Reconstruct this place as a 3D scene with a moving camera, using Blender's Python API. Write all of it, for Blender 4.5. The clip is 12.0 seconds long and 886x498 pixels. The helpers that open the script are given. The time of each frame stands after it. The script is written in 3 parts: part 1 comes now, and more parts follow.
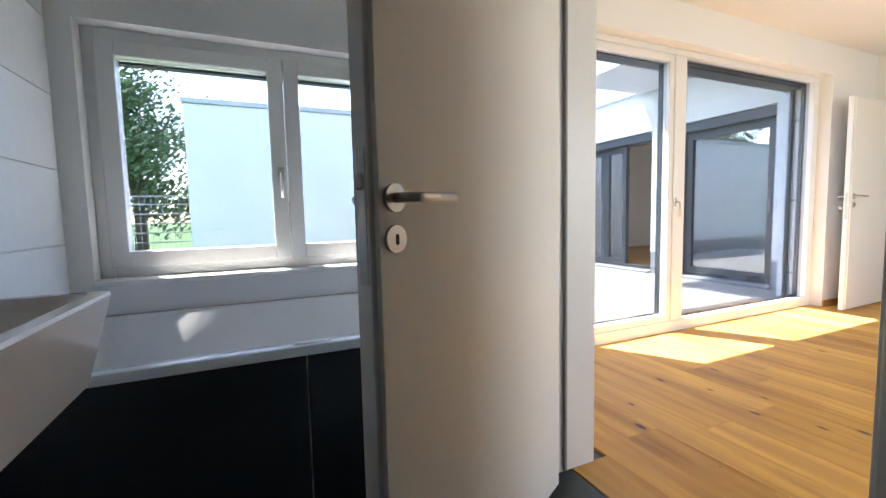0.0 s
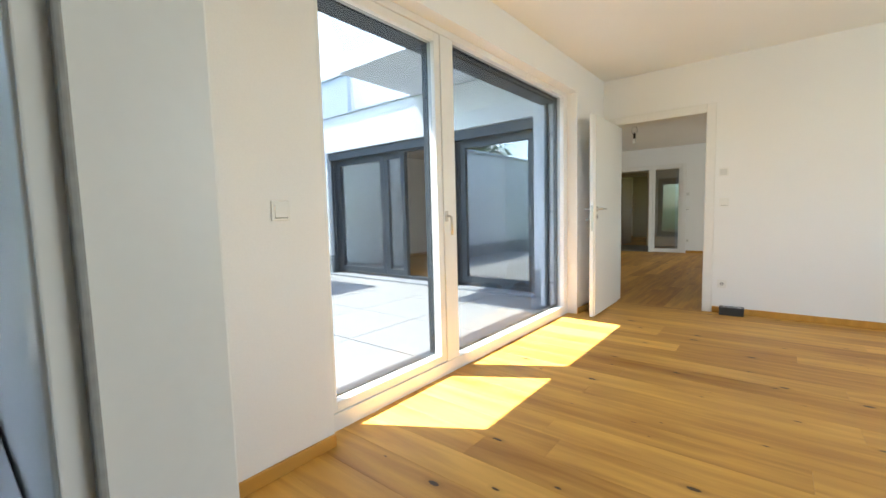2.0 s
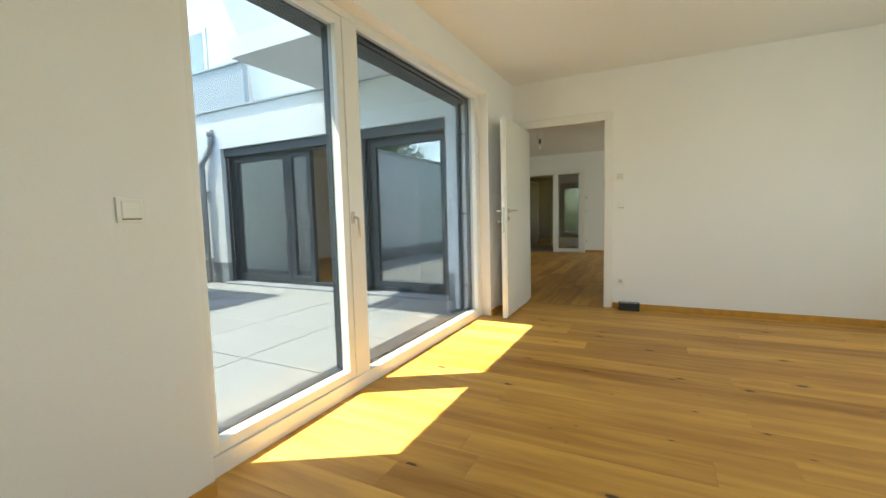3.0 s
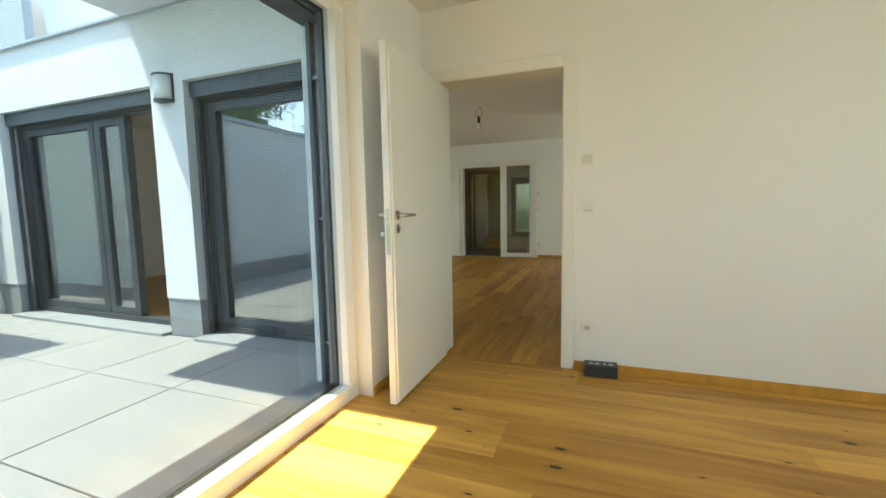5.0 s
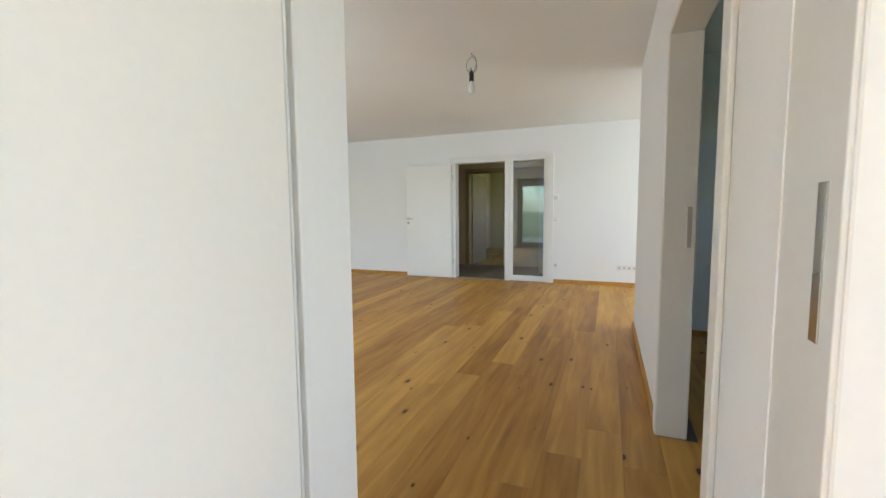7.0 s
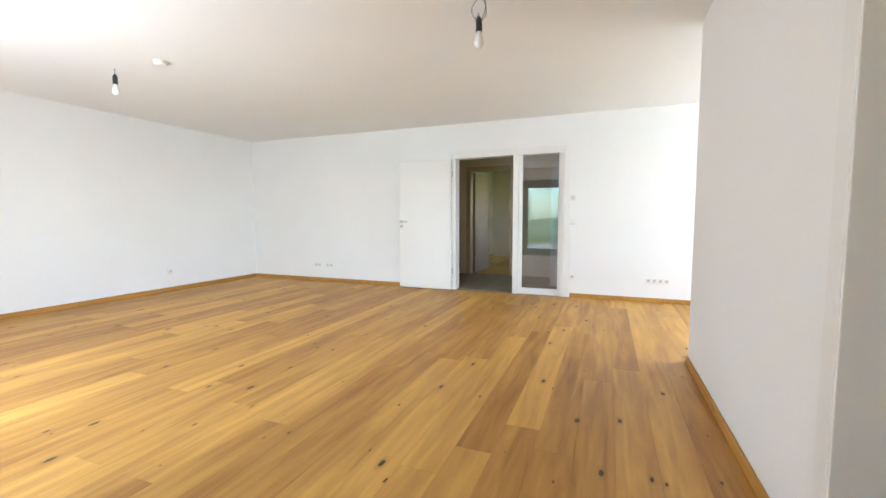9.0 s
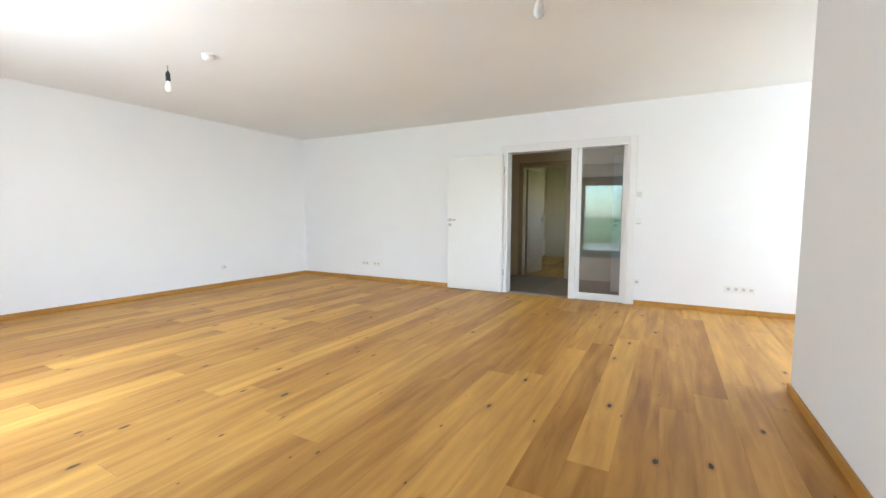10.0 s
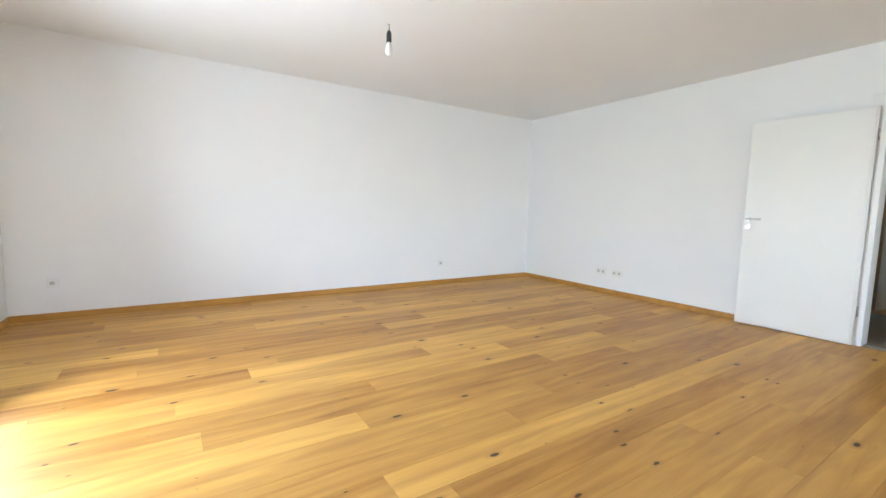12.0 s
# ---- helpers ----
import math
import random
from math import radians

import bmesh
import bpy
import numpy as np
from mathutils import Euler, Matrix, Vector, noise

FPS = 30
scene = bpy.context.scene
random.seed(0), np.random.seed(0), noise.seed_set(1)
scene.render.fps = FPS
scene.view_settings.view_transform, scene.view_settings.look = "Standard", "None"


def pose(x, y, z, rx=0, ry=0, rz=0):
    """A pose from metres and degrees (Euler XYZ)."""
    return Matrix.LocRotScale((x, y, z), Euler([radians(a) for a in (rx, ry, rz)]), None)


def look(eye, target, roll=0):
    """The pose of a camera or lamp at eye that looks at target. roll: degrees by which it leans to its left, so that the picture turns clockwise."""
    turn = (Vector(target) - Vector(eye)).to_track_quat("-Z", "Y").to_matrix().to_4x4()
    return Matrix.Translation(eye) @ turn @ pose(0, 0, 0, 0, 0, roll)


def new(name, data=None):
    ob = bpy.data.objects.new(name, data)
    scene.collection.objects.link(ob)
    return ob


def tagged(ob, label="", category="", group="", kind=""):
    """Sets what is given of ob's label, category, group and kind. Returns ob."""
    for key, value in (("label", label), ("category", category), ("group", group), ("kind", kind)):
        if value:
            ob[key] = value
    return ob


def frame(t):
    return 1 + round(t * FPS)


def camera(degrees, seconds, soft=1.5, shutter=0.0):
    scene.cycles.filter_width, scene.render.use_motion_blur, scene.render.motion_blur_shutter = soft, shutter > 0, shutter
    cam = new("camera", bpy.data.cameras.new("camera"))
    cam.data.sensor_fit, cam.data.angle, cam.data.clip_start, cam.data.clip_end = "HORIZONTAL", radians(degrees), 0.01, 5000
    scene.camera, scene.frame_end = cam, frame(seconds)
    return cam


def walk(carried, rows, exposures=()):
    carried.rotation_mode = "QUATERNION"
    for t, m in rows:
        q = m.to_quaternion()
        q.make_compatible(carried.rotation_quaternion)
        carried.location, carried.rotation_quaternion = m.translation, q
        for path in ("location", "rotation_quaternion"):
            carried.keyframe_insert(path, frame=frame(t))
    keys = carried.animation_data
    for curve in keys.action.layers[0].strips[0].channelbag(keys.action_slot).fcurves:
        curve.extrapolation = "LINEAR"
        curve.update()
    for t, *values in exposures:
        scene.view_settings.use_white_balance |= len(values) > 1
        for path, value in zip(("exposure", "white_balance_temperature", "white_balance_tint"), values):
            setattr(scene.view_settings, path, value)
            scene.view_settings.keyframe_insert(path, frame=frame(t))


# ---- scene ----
cam = camera(93.7, 12.0)
PATH = [
    (0, (0.187, 0.528, 0.986), (0.993, 2.352, 0.824), -1.3),
    (0.5, (0.403, 0.678, 1.003), (1.409, 2.399, 0.835), -1.3),
    (1, (0.659, 0.831, 1.058), (1.858, 2.422, 0.88), -1.6),
    (1.5, (0.917, 1.005, 1.063), (2.3, 2.439, 0.891), -1.6),
    (2, (1.1, 1.145, 1.065), (2.654, 2.393, 0.897), -1.5),
    (2.5, (1.201, 1.196, 1.06), (2.893, 2.248, 0.897), -1.5),
    (3, (1.278, 1.23, 1.055), (3.053, 2.137, 0.889), -1.5),
    (3.2, (1.34, 1.25, 1.052), (3.137, 2.112, 0.88), -1.5),
    (4.8, (2.956, 1.378, 1.101), (4.805, 2.114, 0.899), -1.2),
    (5, (3.183, 1.459, 1.107), (5.039, 2.178, 0.912), -1.1),
    (5.5, (3.787, 1.637, 1.154), (5.646, 2.348, 0.96), -1.0),
    (6, (4.374, 1.772, 1.149), (6.231, 2.494, 0.969), -0.8),
    (6.5, (4.946, 1.881, 1.164), (6.798, 2.615, 0.99), -1.2),
    (7, (5.387, 1.986, 1.164), (7.239, 2.721, 0.987), -0.5),
    (7.2, (5.546, 2.042, 1.131), (7.404, 2.764, 0.973), -0.3),
    (8.8, (6.246, 2.309, 1.116), (8.106, 3.029, 0.965), -0.1),
    (9, (6.3, 2.319, 1.121), (8.154, 3.053, 0.967), -0.1),
    (9.5, (6.445, 2.375, 1.106), (8.268, 3.183, 0.952), 0.1),
    (10, (6.586, 2.437, 1.105), (8.338, 3.387, 0.947), 0.2),
    (10.5, (6.722, 2.565, 1.085), (8.373, 3.682, 0.919), 0.6),
    (11, (6.955, 2.795, 1.089), (8.469, 4.089, 0.914), 0.8),
    (11.5, (7.228, 3.11, 1.099), (8.558, 4.591, 0.913), 1.1),
    (12, (7.431, 3.541, 1.08), (8.515, 5.211, 0.885), 1.4),
]
EXPOSURES = [(0, 4.15, 6700, 13), (0.5, 4.25, 6700, 15), (1.0, 4.15, 6500, 9), (1.5, 3.85, 6450, 8), (2.0, 3.75, 6600, 4), (3.0, 3.35, 7200, -4), (5.0, 3.5, 7200, -7), (5.6, 3.65, 7000, -9), (6.5, 4.0, 6100, 3), (7.0, 4.5, 5950, 6), (9.0, 5.1, 5850, 9), (10.5, 5.0, 5800, 8), (12, 5.0, 5700, 8)]
walk(cam, [(t, look(eye, target, roll)) for t, eye, target, roll in PATH], EXPOSURES)

# ---- world and sun ----
SUN_AZ = math.atan2(-0.515, 0.857)          # towards the sun, from +y, negative to -x
SUN_EL = radians(65)
world = bpy.data.worlds.new("world")
scene.world = world
world.use_nodes = True
wn = world.node_tree.nodes
sky = wn.new("ShaderNodeTexSky")
sky.sky_type = "NISHITA"
sky.sun_disc = False
sky.sun_elevation = SUN_EL
sky.sun_rotation = SUN_AZ
wn["Background"].inputs["Strength"].default_value = 0.15
world.node_tree.links.new(sky.outputs["Color"], wn["Background"].inputs["Color"])
sun_data = bpy.data.lights.new("sun", "SUN")
sun_data.energy = 2.0
sun_data.angle = radians(0.6)
sun_data.color = (1.0, 0.97, 0.91)
sun = new("sun", sun_data)
to_sun = Vector((math.sin(SUN_AZ) * math.cos(SUN_EL), math.cos(SUN_AZ) * math.cos(SUN_EL), math.sin(SUN_EL)))
sun.matrix_world = look(to_sun * 20, (0, 0, 0))


def window_light(name, m, width, height, watts):
    """An added area lamp standing in for sky light at a wall opening."""
    d = bpy.data.lights.new(name, "AREA")
    d.shape, d.size, d.size_y, d.energy, d.color = "RECTANGLE", width, height, watts, (0.95, 0.98, 1.0)
    new(name, d).matrix_world = m


window_light("daylight_sliding_door", look((6.19, 6.0, 1.05), (9, 4.9, 1.7)), 1.7, 1.7, 3.1)
# Two fill lamps added at assumed, unseen south windows to brighten the rooms.
window_light("kitchen_fill_light", look((11.05, -1.38, 1.5), (10.7, 3, 1.2)), 1.9, 1.2, 2.5)
window_light("south_fill_light", look((3.6, -1.38, 1.5), (3.6, 2, 1.3)), 2.3, 1.2, 3.2)


# ---- materials ----
def material(name, colour, rough=0.5, metal=0.0, grain=0.0, scale=20.0, bump=0.0, stain=0.0, coat=0.0):
    """A principled material with fine grain, large stains and relief, in world-sized object coordinates."""
    m = bpy.data.materials.new(name)
    m.use_nodes = True
    n, l = m.node_tree.nodes, m.node_tree.links
    p = n["Principled BSDF"]
    p.inputs["Roughness"].default_value = rough
    p.inputs["Metallic"].default_value = metal
    p.inputs["Coat Weight"].default_value = coat
    p.inputs["Base Color"].default_value = (*colour, 1)
    co = n.new("ShaderNodeTexCoord")
    fine = n.new("ShaderNodeTexNoise")
    fine.inputs["Scale"].default_value = scale
    fine.inputs["Detail"].default_value = 6
    big = n.new("ShaderNodeTexNoise")
    big.inputs["Scale"].default_value = 1.3
    big.inputs["Detail"].default_value = 4
    for t in (fine, big):
        l.new(co.outputs["Object"], t.inputs["Vector"])
    if grain or stain:
        a = n.new("ShaderNodeMapRange")
        a.inputs["From Min"].default_value, a.inputs["From Max"].default_value = 0.3, 0.7
        a.inputs["To Min"].default_value, a.inputs["To Max"].default_value = 1 - grain, 1 + grain
        l.new(fine.outputs["Fac"], a.inputs["Value"])
        b = n.new("ShaderNodeMapRange")
        b.inputs["From Min"].default_value, b.inputs["From Max"].default_value = 0.3, 0.7
        b.inputs["To Min"].default_value, b.inputs["To Max"].default_value = 1 - stain, 1 + stain
        l.new(big.outputs["Fac"], b.inputs["Value"])
        mul = n.new("ShaderNodeMath")
        mul.operation = "MULTIPLY"
        l.new(a.outputs["Result"], mul.inputs[0])
        l.new(b.outputs["Result"], mul.inputs[1])
        sc = n.new("ShaderNodeVectorMath")
        sc.operation = "SCALE"
        sc.inputs[0].default_value = colour
        l.new(mul.outputs["Value"], sc.inputs["Scale"])
        l.new(sc.outputs["Vector"], p.inputs["Base Color"])
        r = n.new("ShaderNodeMapRange")
        r.inputs["To Min"].default_value, r.inputs["To Max"].default_value = max(0.02, rough - 0.06), min(1, rough + 0.06)
        l.new(big.outputs["Fac"], r.inputs["Value"])
        l.new(r.outputs["Result"], p.inputs["Roughness"])
    if bump:
        bp = n.new("ShaderNodeBump")
        bp.inputs["Strength"].default_value = bump
        bp.inputs["Distance"].default_value = 0.002
        l.new(fine.outputs["Fac"], bp.inputs["Height"])
        l.new(bp.outputs["Normal"], p.inputs["Normal"])
    return m


def oak(name, dark, light, knots=True):
    """Oiled oak: long grain along local x, tone by object, dark knots here and there."""
    m = bpy.data.materials.new(name)
    m.use_nodes = True
    n, l = m.node_tree.nodes, m.node_tree.links
    p = n["Principled BSDF"]
    co = n.new("ShaderNodeTexCoord")
    info = n.new("ShaderNodeObjectInfo")
    shift = n.new("ShaderNodeVectorMath")
    shift.operation = "MULTIPLY_ADD"
    shift.inputs[1].default_value = (1, 1, 1)
    off = n.new("ShaderNodeVectorMath")
    off.operation = "SCALE"
    off.inputs[0].default_value = (37.0, 91.0, 13.0)
    l.new(info.outputs["Random"], off.inputs["Scale"])
    l.new(co.outputs["Object"], shift.inputs[0])
    l.new(off.outputs["Vector"], shift.inputs[2])

    def stretched(v, kind, scale, detail=5.0):
        mp = n.new("ShaderNodeVectorMath")
        mp.operation = "MULTIPLY"
        mp.inputs[1].default_value = v
        l.new(shift.outputs["Vector"], mp.inputs[0])
        t = n.new(kind)
        t.inputs["Scale"].default_value = scale
        if kind == "ShaderNodeTexNoise":
            t.inputs["Detail"].default_value = detail
            t.inputs["Distortion"].default_value = 0.6
        l.new(mp.outputs["Vector"], t.inputs["Vector"])
        return t

    grain = stretched((0.55, 6.0, 2.0), "ShaderNodeTexNoise", 2.4)
    fine = stretched((5.0, 120.0, 20.0), "ShaderNodeTexNoise", 2.0)
    cloud = stretched((0.7, 2.0, 1.0), "ShaderNodeTexNoise", 1.5)
    ragged = stretched((1.0, 1.0, 1.0), "ShaderNodeTexNoise", 60.0, 3.0)
    tone = n.new("ShaderNodeMath")
    tone.operation = "MULTIPLY_ADD"
    tone.inputs[1].default_value = 0.8
    l.new(grain.outputs["Fac"], tone.inputs[0])
    rnd = n.new("ShaderNodeMapRange")
    rnd.inputs["To Min"].default_value, rnd.inputs["To Max"].default_value = -0.19, 0.13
    l.new(info.outputs["Random"], rnd.inputs["Value"])
    l.new(rnd.outputs["Result"], tone.inputs[2])
    tone2 = n.new("ShaderNodeMath")
    tone2.operation = "MULTIPLY_ADD"
    tone2.inputs[1].default_value = 0.35
    l.new(cloud.outputs["Fac"], tone2.inputs[0])
    l.new(tone.outputs["Value"], tone2.inputs[2])
    tone3 = n.new("ShaderNodeMath")
    tone3.operation = "MULTIPLY_ADD"
    tone3.inputs[1].default_value = 0.09
    l.new(fine.outputs["Fac"], tone3.inputs[0])
    l.new(tone2.outputs["Value"], tone3.inputs[2])
    ramp = n.new("ShaderNodeValToRGB")
    ramp.color_ramp.elements[0].position, ramp.color_ramp.elements[0].color = 0.25, (*dark, 1)
    ramp.color_ramp.elements[1].position, ramp.color_ramp.elements[1].color = 0.95, (*light, 1)
    l.new(tone3.outputs["Value"], ramp.inputs["Fac"])
    colour = ramp.outputs["Color"]
    if knots:
        cell = stretched((1.5, 3.6, 1.0), "ShaderNodeTexVoronoi", 1.45)
        cell.voronoi_dimensions = "2D"
        sep = n.new("ShaderNodeSeparateColor")
        l.new(cell.outputs["Color"], sep.inputs["Color"])

        def within(radius, soft, ragged_by, power):
            """1 inside a ragged spot round the cell's point, its size by the cell."""
            size = n.new("ShaderNodeMath")
            size.operation = "POWER"
            l.new(sep.outputs["Red"], size.inputs[0])
            size.inputs[1].default_value = power
            lim = n.new("ShaderNodeMath")
            lim.operation = "MULTIPLY"
            l.new(size.outputs["Value"], lim.inputs[0])
            lim.inputs[1].default_value = radius
            wob = n.new("ShaderNodeMath")
            wob.operation = "MULTIPLY_ADD"
            wob.inputs[1].default_value = ragged_by
            l.new(ragged.outputs["Fac"], wob.inputs[0])
            l.new(cell.outputs["Distance"], wob.inputs[2])
            d = n.new("ShaderNodeMath")
            d.operation = "SUBTRACT"
            l.new(lim.outputs["Value"], d.inputs[0])
            l.new(wob.outputs["Value"], d.inputs[1])
            near = n.new("ShaderNodeMapRange")
            near.inputs["From Min"].default_value, near.inputs["From Max"].default_value = -ragged_by * 0.5, soft - ragged_by * 0.5
            l.new(d.outputs["Value"], near.inputs["Value"])
            return near.outputs["Result"]

        def over(base, fac, amount, tint):
            k = n.new("ShaderNodeMath")
            k.operation = "MULTIPLY"
            k.inputs[1].default_value = amount
            l.new(fac, k.inputs[0])
            mix = n.new("ShaderNodeMix")
            mix.data_type = "RGBA"
            l.new(k.outputs["Value"], mix.inputs["Factor"])
            l.new(base, mix.inputs["A"])
            mix.inputs["B"].default_value = (*tint, 1)
            return mix.outputs["Result"]

        colour = over(colour, within(0.17, 0.13, 0.05, 2.2), 0.5, (0.19, 0.075, 0.012))
        colour = over(colour, within(0.072, 0.012, 0.04, 2.2), 0.93, (0.035, 0.018, 0.008))
    l.new(colour, p.inputs["Base Color"])
    rough = n.new("ShaderNodeMapRange")
    rough.inputs["To Min"].default_value, rough.inputs["To Max"].default_value = 0.42, 0.56
    l.new(grain.outputs["Fac"], rough.inputs["Value"])
    l.new(rough.outputs["Result"], p.inputs["Roughness"])
    bp = n.new("ShaderNodeBump")
    bp.inputs["Strength"].default_value, bp.inputs["Distance"].default_value = 0.15, 0.001
    l.new(fine.outputs["Fac"], bp.inputs["Height"])
    l.new(bp.outputs["Normal"], p.inputs["Normal"])
    return m


def tinted_pane(name, tint=(0.54, 0.55, 0.56), ior=1.45):
    """A pane: see-through with a tint, with gloss by Fresnel."""
    m = bpy.data.materials.new(name)
    m.use_nodes = True
    n, l = m.node_tree.nodes, m.node_tree.links
    n.remove(n["Principled BSDF"])
    through_pane = n.new("ShaderNodeBsdfTransparent")
    through_pane.inputs["Color"].default_value = (*tint, 1)
    gloss = n.new("ShaderNodeBsdfGlossy")
    gloss.inputs["Roughness"].default_value = 0.0
    face = n.new("ShaderNodeLayerWeight")
    face.inputs["Blend"].default_value = 0.5
    steep = n.new("ShaderNodeMath")
    steep.operation = "POWER"
    steep.inputs[1].default_value = 5.0
    l.new(face.outputs["Facing"], steep.inputs[0])
    fres = n.new("ShaderNodeMath")
    fres.operation = "MULTIPLY_ADD"
    fres.inputs[1].default_value, fres.inputs[2].default_value = 0.9, ((ior - 1) / (ior + 1)) ** 2
    l.new(steep.outputs["Value"], fres.inputs[0])
    mix = n.new("ShaderNodeMixShader")
    l.new(fres.outputs["Value"], mix.inputs["Fac"])
    l.new(through_pane.outputs["BSDF"], mix.inputs[1])
    l.new(gloss.outputs["BSDF"], mix.inputs[2])
    l.new(mix.outputs["Shader"], n["Material Output"].inputs["Surface"])
    return m


PLASTER = material("white_plaster", (0.84, 0.835, 0.82), 0.9, grain=0.015, scale=180, bump=0.12, stain=0.012)
CEILING = material("ceiling_paint", (0.84, 0.84, 0.83), 0.92, grain=0.01, scale=150, bump=0.08, stain=0.012)
# Hall plaster; the hall's warm dim light is put into its beige.
HALL_WARM_LIT = material("hall_warm_lit", (0.74, 0.62, 0.44), 0.9, grain=0.02, scale=150, bump=0.1, stain=0.03)
# Warm light of the back room is painted into this plaster.
WARM_LIT_PLASTER = material("warm_lit_plaster", (0.66, 0.52, 0.33), 0.9, grain=0.02, scale=150, bump=0.1, stain=0.03)
RENDER_WHITE = material("exterior_render", (0.74, 0.75, 0.76), 0.95, grain=0.05, scale=220, bump=0.4, stain=0.03)
PLINTH = material("plinth_grey", (0.27, 0.29, 0.31), 0.9, grain=0.06, scale=120, bump=0.3, stain=0.06)
LACQUER = material("door_lacquer", (0.80, 0.79, 0.75), 0.42, grain=0.01, scale=60, bump=0.02, stain=0.012)
FRAME_WHITE = material("door_frame_white", (0.80, 0.79, 0.76), 0.38, grain=0.01, scale=40, stain=0.012)
PVC = material("window_white", (0.80, 0.80, 0.79), 0.35, grain=0.008, scale=30, stain=0.012)
SEAL = material("rubber_seal", (0.30, 0.30, 0.29), 0.7, grain=0.1, scale=50)
ANTHRACITE = material("anthracite_aluminium", (0.066, 0.078, 0.09), 0.45, metal=0.3, grain=0.04, scale=90, stain=0.04)
RAIL = material("guide_rail_aluminium", (0.20, 0.21, 0.23), 0.4, metal=0.7, grain=0.04, scale=90, stain=0.05)
STEEL = material("brushed_steel", (0.55, 0.53, 0.50), 0.28, metal=1.0, grain=0.06, scale=200, stain=0.04)
ZINC = material("zinc_pipe", (0.36, 0.37, 0.39), 0.5, metal=0.6, grain=0.06, scale=60, stain=0.08)
SWITCH = material("switch_plastic", (0.80, 0.79, 0.75), 0.35, grain=0.008, scale=80, stain=0.01)
WELL_SHADE = material("socket_well_shade", (0.55, 0.54, 0.52), 0.5, grain=0.01, scale=80)
SOCKET_DARK = material("socket_holes", (0.03, 0.03, 0.03), 0.6)
SANITARY = material("sanitary_white", (0.83, 0.84, 0.84), 0.12, grain=0.006, scale=15, stain=0.01, coat=0.4)
WALL_TILE = material("white_wall_tile", (0.78, 0.79, 0.79), 0.25, grain=0.012, scale=25, stain=0.015)
GROUT = material("tile_grout", (0.72, 0.73, 0.73), 0.9, grain=0.05, scale=150)
DARK_TILE = material("dark_tile", (0.025, 0.034, 0.039), 0.38, grain=0.15, scale=60, bump=0.1, stain=0.12)
# Grey tile, browned to carry the hall's warm light.
HALL_TILE = material("warm_lit_grey_tile", (0.27, 0.225, 0.17), 0.5, grain=0.08, scale=50, bump=0.1, stain=0.08)
PAVING = material("light_paving", (0.30, 0.305, 0.305), 0.85, grain=0.06, scale=140, bump=0.3, stain=0.06)
GRAVEL = material("joint_sand", (0.22, 0.21, 0.20), 0.95, grain=0.2, scale=300)
BLACK = material("black_plastic", (0.015, 0.015, 0.016), 0.4, grain=0.1, scale=90)
BULB = material("bulb_glass", (0.86, 0.86, 0.84), 0.15, grain=0.01, scale=30)
CABLE = material("cable_grey", (0.35, 0.35, 0.35), 0.5, grain=0.05, scale=100)
BOXCARD = material("dark_carton", (0.035, 0.038, 0.043), 0.45, grain=0.1, scale=90, stain=0.1)
DIAL = material("thermostat_plastic", (0.66, 0.66, 0.63), 0.45, grain=0.01, scale=80)
PRINT = material("pale_print", (0.45, 0.46, 0.47), 0.5, grain=0.05, scale=90)
GRASS = material("lawn_soil", (0.08, 0.15, 0.035), 0.95, grain=0.3, scale=25, bump=0.4, stain=0.2)
BLADE = material("grass_blade", (0.10, 0.20, 0.035), 0.7, grain=0.2, scale=12, stain=0.15)
LEAF = material("tree_leaf", (0.075, 0.135, 0.05), 0.6, grain=0.3, scale=9, stain=0.3)
BARK = material("bark", (0.09, 0.065, 0.045), 0.95, grain=0.3, scale=30, bump=0.6, stain=0.1)
GALV = material("galvanised_wire", (0.42, 0.43, 0.44), 0.4, metal=0.8, grain=0.05, scale=60)
METAL_SHEET = material("parapet_sheet", (0.42, 0.46, 0.50), 0.5, metal=0.2, grain=0.03, scale=30, stain=0.04)
# Frame lacquer whose beige stands for warm light falling on it.
WARM_LIT_FRAME = material("warm_lit_frame", (0.50, 0.37, 0.21), 0.45, grain=0.03, scale=40, stain=0.04)
# Leaf colour with the warm shade at the hall's end put in.
WARM_SHADE_LEAF = material("warm_shade_leaf", (0.42, 0.28, 0.15), 0.5, grain=0.08, scale=20, stain=0.08)
OAK = oak("oak_plank", (0.27, 0.103, 0.010), (0.78, 0.445, 0.10))
OAK_TRIM = oak("oak_trim", (0.34, 0.155, 0.02), (0.62, 0.325, 0.065), knots=False)
# Window tint is darkened to hold down the bright outdoors behind it.
GLASS = tinted_pane("window_glass")
GLASS_SIDE = tinted_pane("side_light_glass", (0.80, 0.82, 0.82), 2.5)
GLASS_COURT = tinted_pane("coated_glass", (0.50, 0.57, 0.56), 5.5)


# ---- mesh helpers ----
def solid(boxes, bevel=0.0, segments=2):
    """A bmesh of boxes (x0, y0, z0, x1, y1, z1), bevelled."""
    bm = bmesh.new()
    for x0, y0, z0, x1, y1, z1 in boxes:
        m = Matrix.Translation(((x0 + x1) / 2, (y0 + y1) / 2, (z0 + z1) / 2)) @ Matrix.Diagonal((x1 - x0, y1 - y0, z1 - z0, 1))
        bmesh.ops.create_cube(bm, size=1, matrix=m)
    if bevel:
        bmesh.ops.bevel(bm, geom=list(bm.edges), offset=bevel, segments=segments, profile=0.5, affect="EDGES")
    return bm


